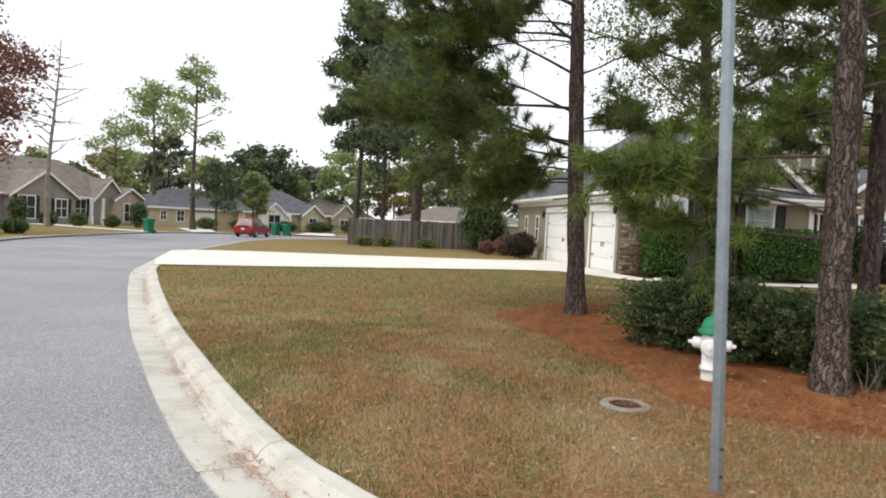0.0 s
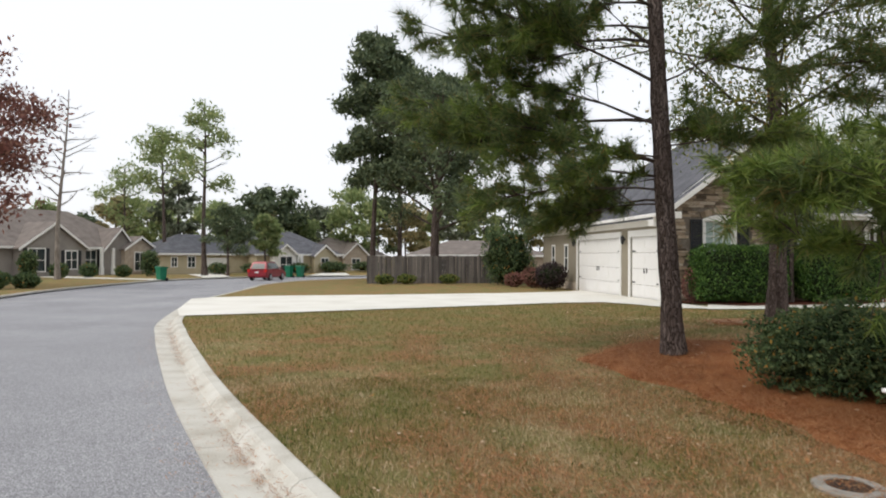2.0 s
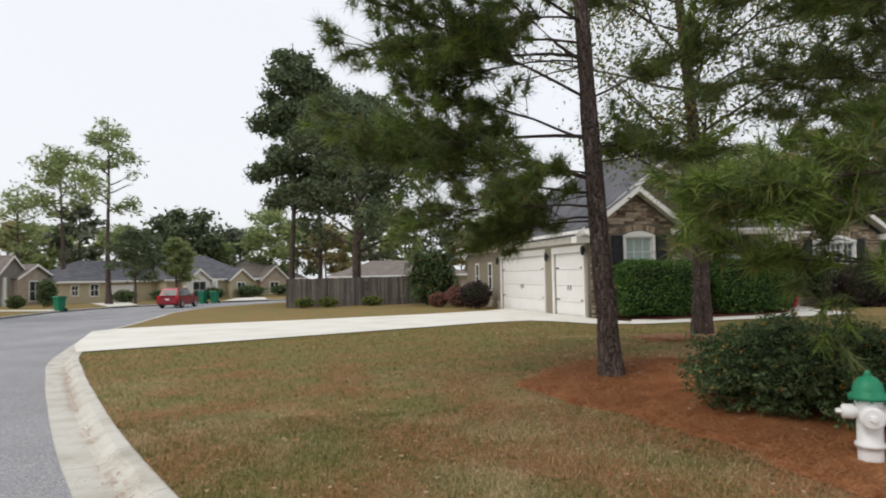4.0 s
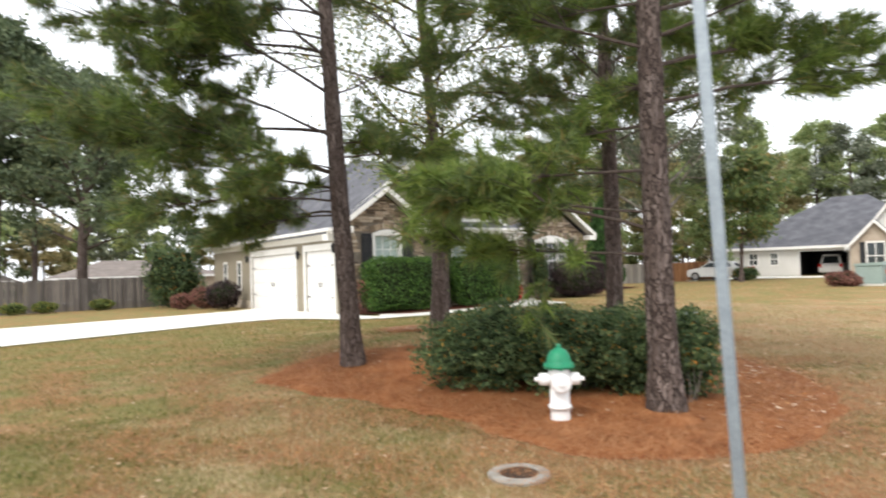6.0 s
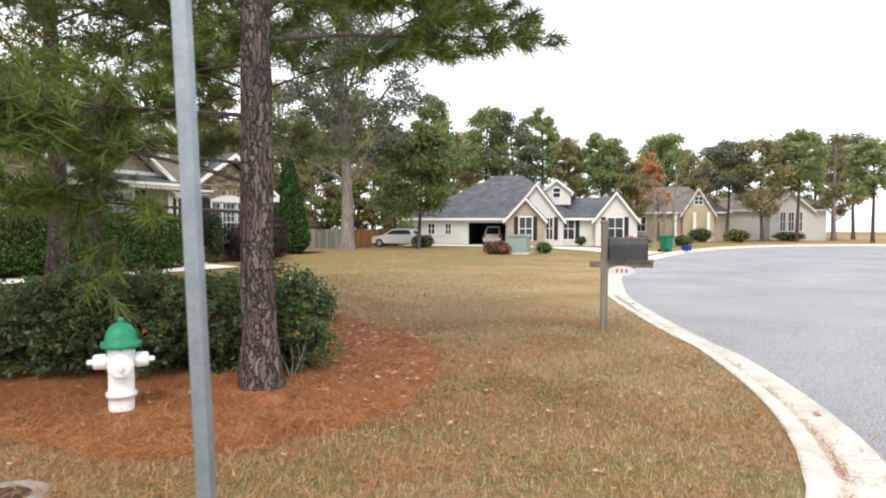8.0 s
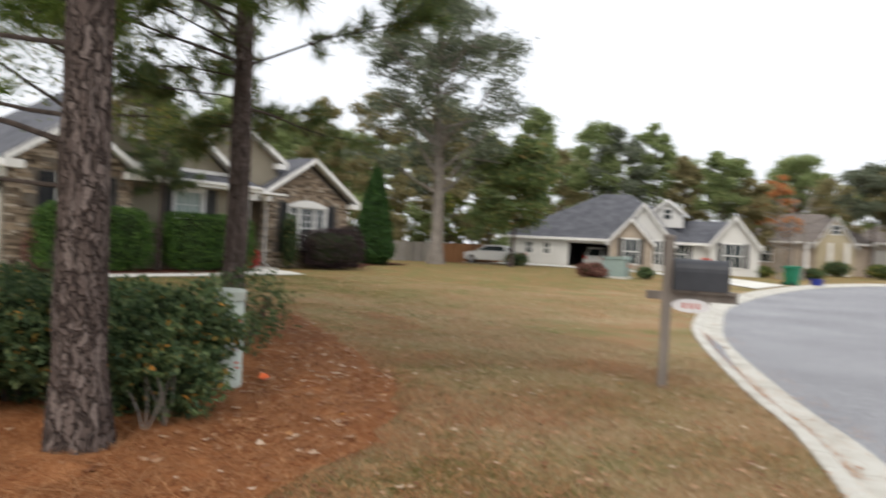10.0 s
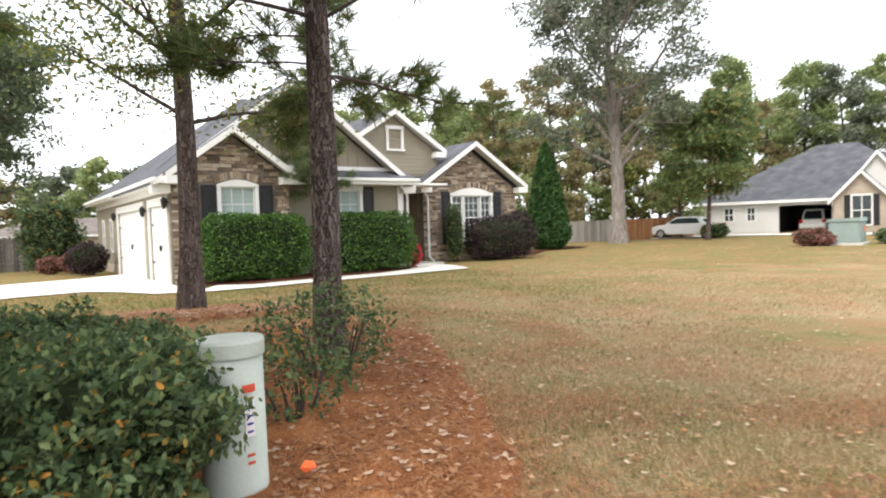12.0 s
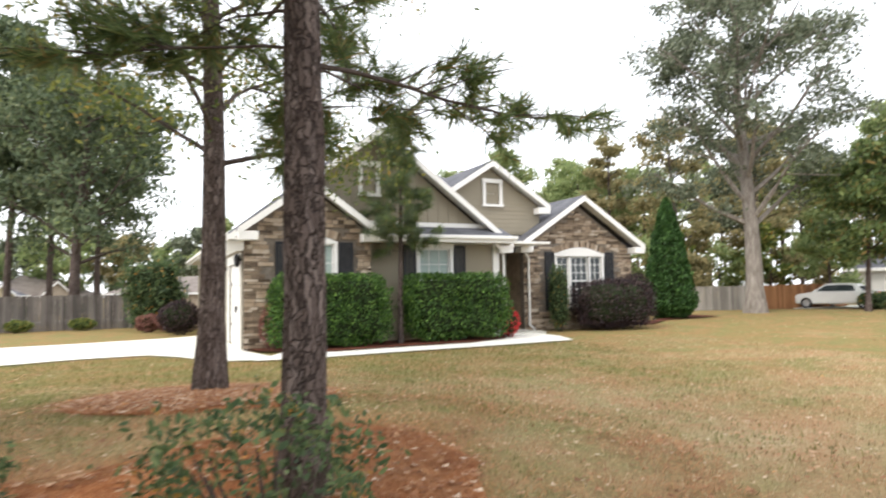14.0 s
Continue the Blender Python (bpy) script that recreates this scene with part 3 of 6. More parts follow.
def window(house, u0, u1, z0, z1, v, cols=2, rows=4, arch=0.0, blind=True, trim=0.12, name="window"):
    """A white-trimmed window in the plane v; the head may be arched."""
    w = new(name)
    w.parent = house
    w.location = (0, v, 0)
    part("window_trim", boxes((u0 - trim, u0, -0.05, 0.12, z0 - 0.02, z1), (u1, u1 + trim, -0.05, 0.12, z0 - 0.02, z1), (u0 - trim - 0.03, u1 + trim + 0.03, -0.09, 0.12, z0 - 0.1, z0 - 0.02), bevel=0.006), M["trim"], w)
    if arch:
        part("arched_head", prism([(u0 - trim, z1)] + [(u1 + trim, z1)] + [(u1 + trim - (u1 - u0 + 2 * trim) * i / 12, z1 + 0.06 + arch * math.sin(math.pi * i / 12)) for i in range(13)], -0.055, 0.11), M["trim"], w)
    else:
        part("head", boxes((u0 - trim - 0.02, u1 + trim + 0.02, -0.06, 0.12, z1, z1 + trim + 0.03), bevel=0.006), M["trim"], w)
    part("pane", boxes((u0, u1, 0.07, 0.08, z0, z1)), M["glass"] if not blind else M["blind"], w, "pale drawn blind behind glass" if blind else "dark glass pane")
    mid = (z0 + z1) / 2
    sash = [(u0, u1, 0.02, 0.066, mid - 0.025, mid + 0.025), (u0, u0 + 0.045, 0.02, 0.066, z0, z1), (u1 - 0.045, u1, 0.02, 0.066, z0, z1), (u0, u1, 0.02, 0.066, z1 - 0.045, z1), (u0, u1, 0.02, 0.066, z0, z0 + 0.05)]
    part("sash", boxes(*sash), M["trim"], w)
    bars = []
    for c in range(1, cols):
        x = u0 + (u1 - u0) * c / cols
        bars.append((x - 0.011, x + 0.011, 0.045, 0.069, z0, z1))
    for r in range(1, rows):
        z = z0 + (z1 - z0) * r / rows
        bars.append((u0, u1, 0.047, 0.0685, z - 0.011, z + 0.011))
    if bars:
        part("glazing_grid", boxes(*bars), M["trim"], w)
    return w


def shutter(house, u0, u1, z0, z1, v):
    s = new("shutter")
    s.parent = house
    s.location = (0, v, 0)
    part("shutter_frame", boxes((u0, u0 + 0.05, -0.04, 0, z0, z1), (u1 - 0.05, u1, -0.04, 0, z0, z1), (u0, u1, -0.039, 0, z0, z0 + 0.08), (u0, u1, -0.039, 0, z1 - 0.08, z1), (u0, u1, -0.039, 0, (z0 + z1) / 2 - 0.04, (z0 + z1) / 2 + 0.04)), M["shutter"], s)
    bm = bmesh.new()
    n = int((z1 - z0) / 0.06)
    for i in range(n):
        z = z0 + 0.06 * i + 0.01
        box(bm, u0 + 0.05, u1 - 0.05, -0.03, -0.01, z, z + 0.045)
    part("louvres", bm, M["shutter"], s)


def gable_roof(house, ua, za, half, slope, v0, v1, thick=0.12, left=None, right=None, material="shingle", fascia=True):
    """Two roof slopes that meet on a ridge at ua, za and run from v0 to v1; white barge boards in front."""
    for sgn, w in ((-1, left or half), (1, right or half)):
        pts = [(ua, za), (ua + sgn * w, za - slope * w), (ua + sgn * w, za - slope * w - thick), (ua, za - thick)]
        part("roof_slope", prism(pts, v0, v1), M[material], house)
        if fascia:
            f = [(ua, za - 0.02), (ua + sgn * (w + 0.01), za - slope * (w + 0.01) - 0.02), (ua + sgn * (w + 0.01), za - slope * (w + 0.01) - 0.23), (ua, za - 0.23)]
            part("barge_board", prism(f, v0 - 0.035, v0 + 0.02), M["trim"], house, "white barge board")
            t = [(ua + sgn * w * 0.02, za - thick - slope * w * 0.02), (ua + sgn * w, za - slope * w - thick), (ua + sgn * w, za - slope * w - thick - 0.03), (ua + sgn * w * 0.02, za - thick - 0.03 - slope * w * 0.02)]
            part("soffit", prism(t, v0 + 0.021, v0 + 0.5), M["trim"], house)
            e = ua + sgn * w
            part("eave_return", boxes((min(e, e - sgn * 0.55), max(e, e - sgn * 0.55), v0 - 0.02, v0 + 0.42, za - slope * w - 0.36, za - slope * w - 0.12), bevel=0.01), M["trim"], house)


def siding_bands(u0, u1, z0, z1, v, lap=0.16):
    bm = bmesh.new()
    z = z0
    while z < z1 - 0.01:
        t = min(z + lap, z1)
        pts = ((u0, v - 0.018, z), (u1, v - 0.018, z), (u1, v - 0.004, t), (u0, v - 0.004, t))
        q = [bm.verts.new(p) for p in pts]
        bm.faces.new(q)
        bm.faces.new([bm.verts.new(p) for p in ((u0, v, z), (u1, v, z), (u1, v - 0.018, z), (u0, v - 0.018, z))])
        z += lap
    return bm


def arch_stones(house, u0, u1, z, rise, v, n=17):
    """A fan of upright stones over an arched window head."""
    for i in range(n):
        ta, tb = (i + 0.06) / n, (i + 0.94) / n
        ua, ub = u0 + (u1 - u0) * ta, u0 + (u1 - u0) * tb
        la, lb = z + rise * math.sin(math.pi * ta), z + rise * math.sin(math.pi * tb)
        sa, sb = 0.16 * (ta - 0.5), 0.16 * (tb - 0.5)
        part("arch_stone", prism([(ua, la + 0.01), (ub, lb + 0.01), (ub + sb, lb + 0.23), (ua + sa, la + 0.23)], v - 0.05 - 0.006 * (i % 3), v + 0.01), M["stone"], house)


house = hold("stone_house", "single-storey stone and tan siding house with dark shingle roof", "house", HM)
EAVE = 3.12
# garage side
gdoors = [(0.6, 3.25), (4.35, 9.9)]
side = new("garage_wall")
side.parent = house
side.matrix_local = Matrix.Rotation(radians(90), 4, "Z")
part("wall", wall_with_holes([(0.0, -0.3), (16.4, -0.3), (16.4, EAVE), (0.0, EAVE)], [(a, b, -0.2, 2.46) for a, b in gdoors], -0.25, 0.0), M["siding"], side)
part("stone_skirt", boxes((10.2, 16.4, 0.0, 0.03, -0.1, 0.3)), M["stone"], side)
for a, b in gdoors:
    d = new("garage_door")
    d.parent = house
    d.matrix_local = Matrix.Rotation(radians(90), 4, "Z")
    n = 4
    for i in range(n):
        z0 = -0.1 + 2.56 * i / n
        part("door_panel", boxes((a + 0.01, b - 0.01, -0.1, -0.06, z0 + 0.006, z0 + 2.56 / n - 0.006), bevel=0.008), M["white_door"], d)
    k = 2 if b - a < 3 else 4
    for i in range(k):
        w = (b - a) / k
        for z0 in (0.04, 0.68, 1.32, 1.96):
            part("raised_field", boxes((a + i * w + 0.1, a + (i + 1) * w - 0.1, -0.062, -0.045, z0 + 0.02, z0 + 0.38), bevel=0.008), M["white_door"], d)
    for x0 in (a + 0.06, b - 0.34):
        for z0 in (0.6, 1.86):
            part("hinge_strap", boxes((x0, x0 + 0.28, -0.062, -0.035, z0, z0 + 0.05)), M["dark"], d, "small black hinge strap")
    for x0 in ((a + b) / 2 - 0.14, (a + b) / 2 + 0.1):
        part("door_pull", boxes((x0, x0 + 0.04, -0.062, -0.02, 1.0, 1.2), bevel=0.008), M["dark"], d, "black pull handle")
    part("door_frame", boxes((a - 0.16, a, -0.04, 0.05, -0.1, 2.46), (b, b + 0.16, -0.04, 0.05, -0.1, 2.46), (a - 0.16, b + 0.16, -0.04, 0.06, 2.46, 2.72), bevel=0.008), M["trim"], d)
for v in (11.8, 14.2):
    w = new("side_window")
    w.parent = house
    w.matrix_local = Matrix.Rotation(radians(90), 4, "Z")
    part("frame", boxes((v - 0.32, v - 0.24, 0, 0.04, 0.85, 2.3), (v + 0.24, v + 0.32, 0, 0.04, 0.85, 2.3), (v - 0.32, v + 0.32, 0, 0.045, 2.22, 2.32), (v - 0.34, v + 0.34, 0, 0.06, 0.8, 0.88), (v - 0.24, v + 0.24, 0, 0.03, 1.54, 1.6)), M["trim"], w)
    part("pane", boxes((v - 0.24, v + 0.24, 0.002, 0.015, 0.86, 2.24)), M["glass"], w)
for v in (3.8, 10.25, 0.35):
    lamp = new("wall_lantern")
    lamp.parent = house
    lamp.location = (-0.14, v, 2.35 if v > 0.5 else 2.5)
    part("cage", lathe([(0.03, -0.18), (0.075, -0.1), (0.1, 0.1), (0.02, 0.2)], 6), M["dark"], lamp)
    part("bracket", boxes((0.0, 0.16, -0.02, 0.02, 0.0, 0.05)), M["dark"], lamp)
    if v < 0.5:
        break
# eave along the garage side
part("side_eave", boxes((-0.46, 0.02, -0.3, 16.8, EAVE - 0.06, EAVE - 0.02)), M["trim"], house)
part("side_fascia", boxes((-0.5, -0.46, -0.3, 16.8, EAVE - 0.1, EAVE + 0.12)), M["trim"], house)
part("gutter", boxes((-0.6, -0.5, -0.28, 16.8, EAVE - 0.02, EAVE + 0.1), bevel=0.02), M["trim"], house)
part("frieze", boxes((-0.03, 0.0, 0.0, 16.4, EAVE - 0.28, EAVE - 0.06)), M["trim"], house)
# stone front with its small gable
part("stone_front", wall_with_holes([(0.0, -0.2), (3.85, -0.2), (3.85, 3.3), (1.92, 4.62), (0.0, 3.3)], [(1.52, 2.66, 0.75, 3.0)], 0.0, 0.25), M["mortar"], house)
window(house, 1.52, 2.66, 0.75, 2.98, 0.0, 3, 4, arch=0.16)
arch_stones(house, 1.36, 2.82, 3.06, 0.16, 0.0)
shutter(house, 0.9, 1.36, 0.7, 3.03, -0.036)
shutter(house, 2.82, 3.26, 0.7, 3.03, -0.036)
gable_roof(house, 1.92, 4.86, 2.12, 0.69, -0.42, 0.6)
# large tan gable behind it and the recessed bay
part("main_gable", prism([(-0.2, EAVE), (8.7, EAVE), (4.25, 6.38)], 0.45, 0.6), M["siding"], house)
for i in range(24):
    u = 0.35 + i * 0.38
    top = 6.38 - 0.73 * abs(u - 4.25) - 0.1
    if top > 3.8:
        part("batten", boxes((u - 0.02, u + 0.02, 0.425, 0.45, 3.7, top)), M["siding"], house)
gable_roof(house, 4.25, 6.62, 4.8, 0.725, 0.0, 7.4)
window(house, 3.74, 4.22, 4.6, 5.45, 0.43, 2, 2, blind=False, name="attic_window")
part("bay_wall", wall_with_holes([(3.85, -0.2), (8.55, -0.2), (8.55, 3.2), (3.85, 3.2)], [(5.64, 6.74, 0.9, 2.92)], 0.3, 0.5), M["siding"], house)
part("bay_siding_1", siding_bands(3.86, 5.48, 0.0, 3.04, 0.3), M["siding"], house)
part("bay_siding_2", siding_bands(6.9, 8.4, 0.0, 3.04, 0.3), M["siding"], house)
window(house, 5.64, 6.74, 0.9, 2.9, 0.3, 3, 4)
shutter(house, 5.06, 5.49, 0.85, 3.0, 0.28)
shutter(house, 6.89, 7.32, 0.85, 3.0, 0.28)
part("corner_board", boxes((8.38, 8.62, 0.22, 0.48, 0.0, 3.04), bevel=0.01), M["trim"], house)
part("bay_roof", prism([(-0.4, 3.27), (0.44, 3.62), (0.44, 3.54), (-0.4, 3.21)], 4.06, 8.85, "x"), M["shingle"], house)
part("bay_fascia", boxes((4.06, 8.9, -0.44, -0.4, 3.06, 3.28), (4.06, 8.85, -0.4, 0.3, 3.06, 3.09), (8.85, 8.89, -0.4, 0.5, 3.06, 3.28)), M["trim"], house)
part("bay_gutter", boxes((4.06, 8.93, -0.55, -0.44, 3.17, 3.28), bevel=0.02), M["trim"], house)
part("band_board", boxes((1.2, 8.4, 0.38, 0.4235, 3.6, 3.74)), M["trim"], house)
# entry and its porch
part("porch_wall", boxes((8.55, 11.0, 3.2, 3.45, -0.2, 3.3)), M["siding"], house)
part("porch_side", boxes((8.37, 8.55, 0.5, 3.2, -0.2, 3.3)), M["siding"], house)
part("porch_ceiling", boxes((8.64, 10.74, 0.2, 3.2, 3.1, 3.18)), M["trim"], house)
part("front_door", boxes((9.2, 10.15, 3.12, 3.2, 0.08, 2.15), (9.3, 10.05, 3.09, 3.12, 0.2, 0.9), (9.3, 10.05, 3.09, 3.12, 1.0, 2.05)), M["dark"], house, "dark panelled front door in the shaded porch")
part("porch_slab", boxes((8.64, 10.74, 0.6, 3.2, -0.1, 0.08)), M["concrete"], house)
# right stone wing
part("wing_front", wall_with_holes([(10.75, -0.2), (16.05, -0.2), (16.05, 3.08), (13.4, 4.75), (10.75, 3.08)], [(12.3, 14.5, 0.9, 2.78)], 2.0, 2.25), M["mortar"], house)
part("wing_side", boxes((10.75, 11.0, 2.25, 3.2, -0.2, 3.0)), M["stone"], house)
part("wing_right", boxes((15.8, 16.05, 2.25, 13.0, -0.2, 3.0)), M["brick_wall"], house)
window(house, 12.3, 12.88, 0.9, 2.78, 2.0, 2, 6, blind=False, trim=0.1, name="side_light")
window(house, 12.98, 13.82, 0.9, 2.78, 2.0, 3, 6, blind=False, trim=0.05, name="middle_light")
window(house, 13.92, 14.5, 0.9, 2.78, 2.0, 2, 6, blind=False, trim=0.1, name="side_light")
part("arched_head", prism([(12.17, 2.79), (14.63, 2.79)] + [(14.63 - 2.46 * i / 14, 2.86 + 0.27 * math.sin(math.pi * i / 14)) for i in range(15)], 1.93, 2.1), M["trim"], house, "white arched window head")
arch_stones(house, 12.12, 14.68, 2.86, 0.27, 2.0, 25)
shutter(house, 11.72, 12.14, 0.75, 2.95, 1.964)
shutter(house, 14.66, 15.08, 0.75, 2.95, 1.964)
gable_roof(house, 13.4, 5.12, 3.02, 0.615, 1.55, 8.0)
# upper gable with the small window
part("upper_gable", prism([(7.2, 3.6), (11.75, 3.6), (11.75, 4.7), (9.48, 6.06), (7.2, 4.7)], 2.3, 2.5), M["siding"], house)
part("upper_siding", siding_bands(7.3, 11.7, 3.7, 4.7, 2.3), M["siding"], house)
gable_roof(house, 9.48, 6.3, 2.55, 0.61, 1.95, 7.4)
window(house, 9.3, 9.92, 4.72, 5.5, 2.28, 2, 2, blind=False, name="gable_window")
# hipped main roof
def hip(house, u0, u1, v0, v1, z0, z1, ua, ub, vr, material="shingle"):
    bm = bmesh.new()
    c = [bm.verts.new(p) for p in ((u0, v0, z0), (u1, v0, z0), (u1, v1, z0), (u0, v1, z0), (ua, vr, z1), (ub, vr, z1))]
    for f in ((0, 1, 5, 4), (1, 2, 5), (2, 3, 4, 5), (3, 0, 4), (0, 3, 2, 1)):
        bm.faces.new([c[i] for i in f])
    bmesh.ops.recalc_face_normals(bm, faces=bm.faces)
    return part("hip_roof", bm, M[material], house)


hip(house, -0.48, 16.4, 2.1, 16.8, EAVE + 0.1, 7.35, 5.0, 7.6, 7.8)
part("lower_roof", prism([(1.6, 3.1), (1.6, 3.2), (4.6, 4.6), (4.6, 3.1)], 8.3, 11.1, "x"), M["shingle"], house)
part("back_wall", boxes((0.0, 16.05, 16.2, 16.4, -0.3, 3.1)), M["siding"], house)
for u, v0 in ((10.9, 1.86), (8.72, 0.1)):
    tb, fb = join_tubes([tube_arrays([Vector((u - 0.5, v0 - 0.3, 3.05)), Vector((u - 0.3, v0 - 0.2, 2.95)), Vector((u, v0, 2.7)), Vector((u, v0, 1.2)), Vector((u, v0, 0.25)), Vector((u + 0.02, v0 - 0.3, 0.08))], [0.045] * 6, 8)])
    part("downspout", raw("downspout", tb, fb, M["trim"]), None, house, "white metal downspout")


def stone_courses(house, u0, u1, ztop, holes, v, seed, base=-0.05):
    """Stacked ledge stones over a wall, each proud of its neighbours by a little."""
    rnd = random.Random(seed)
    shapes = []
    for i in range(14):
        bm = bmesh.new()
        box(bm, 0, 1, -0.035, 0.01, 0, 1)
        for vtx in bm.verts:
            if vtx.co.y < 0:
                vtx.co.x += rnd.uniform(-0.03, 0.03)
                vtx.co.z += rnd.uniform(-0.1, 0.1)
                vtx.co.y += rnd.uniform(-0.014, 0.016)
        shapes.append(mesh_of("ledge_stone", bm, M["stone"]))
    made, rest = [], []
    z = base
    while z < ztop((u0 + u1) / 2):
        c = rnd.choice((0.06, 0.08, 0.1, 0.13))
        u = u0 - rnd.uniform(0, 0.2)
        while u < u1:
            w = rnd.uniform(0.16, 0.5)
            a, b = max(u, u0), min(u + w, u1)
            ok = b - a > 0.05 and z + c < min(ztop(a), ztop(b)) + 0.1
            if ok and not any(a < x1 and b > x0 and z < z1 and z + c > z0 for x0, x1, z0, z1 in holes):
                made.append((a + 0.008, b - 0.008, z + 0.008, z + c - 0.008, v))
            u += w
        z += c
    for i, (a, b, z0, z1, vv) in enumerate(made):
        if i < 300:
            s = new("ledge_stone", rnd.choice(shapes))
            s.parent = house
            s.location, s.scale = (a, vv, z0), (b - a, 1, z1 - z0)
        else:
            rest.append((a, b, vv - rnd.uniform(0.02, 0.05), vv + 0.01, z0, z1))
    if rest:
        tagged(part("ledge_stone_rest", boxes(*rest), M["stone_rest"], house), kind="stuff")


def house_stone():
    stone_courses(house, 0.0, 3.85, lambda u: min(3.25 + u * 0.69, 3.25 + (3.85 - u) * 0.69), [(0.88, 1.38, 0.68, 3.05), (1.36, 2.82, 0.62, 3.4), (2.8, 3.28, 0.68, 3.05)], 0.0, 5)
    stone_courses(house, 10.75, 16.05, lambda u: min(3.02 + (u - 10.75) * 0.62, 3.02 + (16.05 - u) * 0.62), [(11.7, 12.16, 0.73, 2.97), (12.14, 14.66, 0.78, 3.26), (14.64, 15.1, 0.73, 2.97)], 2.0, 6)


# ---- trees ----
def limb_path(start, azim, length, rise, droop, rnd, n=7):
    pts, p = [], Vector(start)
    d = Vector((math.cos(azim), math.sin(azim), rise)).normalized()
    for i in range(n):
        pts.append(p.copy())
        p = p + d * (length / (n - 1))
        d = (d + Vector((rnd.uniform(-0.14, 0.14), rnd.uniform(-0.14, 0.14), rnd.uniform(-0.08, 0.1) - droop))).normalized()
    return pts


def needle_tufts(centres, dirs, rng, count=52, length=0.24, width=0.0075, spread=1.0):
    """Bundles of pine needles, one thin triangle each."""
    n = len(centres)
    c = np.repeat(np.array(centres), count, 0)
    d = np.repeat(np.array(dirs), count, 0)
    r = rng.normal(size=(n * count, 3))
    v = d * 0.55 + r * 0.5 * spread
    v /= np.linalg.norm(v, axis=1)[:, None]
    ln = length * rng.uniform(0.6, 1.25, (n * count, 1))
    base = c + d * rng.uniform(-0.14, 0.04, (n * count, 1)) + rng.normal(size=(n * count, 3)) * 0.008
    side = np.cross(v, rng.normal(size=(n * count, 3)))
    side /= np.linalg.norm(side, axis=1)[:, None] + 1e-9
    tip = base + v * ln
    tip[:, 2] -= 0.25 * ln[:, 0] * rng.uniform(0, 0.6, n * count)
    return np.stack([base - side * width, base + side * width, tip], 1)


def leaf_cards(centres, rng, size, flat=0.0, fine=False):
    """Small pointed leaves, two triangles folded into one kite each."""
    n = len(centres)
    a = rng.normal(size=(n, 3))
    a[:, 2] -= flat
    a /= np.linalg.norm(a, axis=1)[:, None]
    b = np.cross(a, rng.normal(size=(n, 3)))
    b /= np.linalg.norm(b, axis=1)[:, None] + 1e-9
    s = size * rng.uniform(0.6, 1.3, (n, 1))
    c = np.array(centres)
    if fine:
        n3 = np.cross(a, b) * s * 0.12
        return np.stack([c - a * s, c + b * s * 0.4 - a * s * 0.35 + n3, c + b * s * 0.42 + a * s * 0.3 + n3, c + a * s, c - b * s * 0.42 + a * s * 0.3 + n3, c - b * s * 0.4 - a * s * 0.35 + n3], 1)
    return np.stack([c - a * s, c + b * s * 0.45 + a * s * 0.1, c + a * s, c - b * s * 0.45 + a * s * 0.1], 1)


def trunk_points(base, height, lean, rnd, bend=0.03, n=12):
    pts = []
    for i in range(n):
        t = i / (n - 1)
        pts.append(Vector(base) + Vector((lean[0] * t * height + math.sin(t * 5 + base[0]) * bend * height * 0.12, lean[1] * t * height + math.cos(t * 4 + base[1]) * bend * height * 0.12, height * t - 0.08)))
    return pts


def along(pts, z):
    for a, b in zip(pts, pts[1:]):
        if a.z <= z <= b.z:
            return a.lerp(b, (z - a.z) / (b.z - a.z))
    return pts[-1].copy()


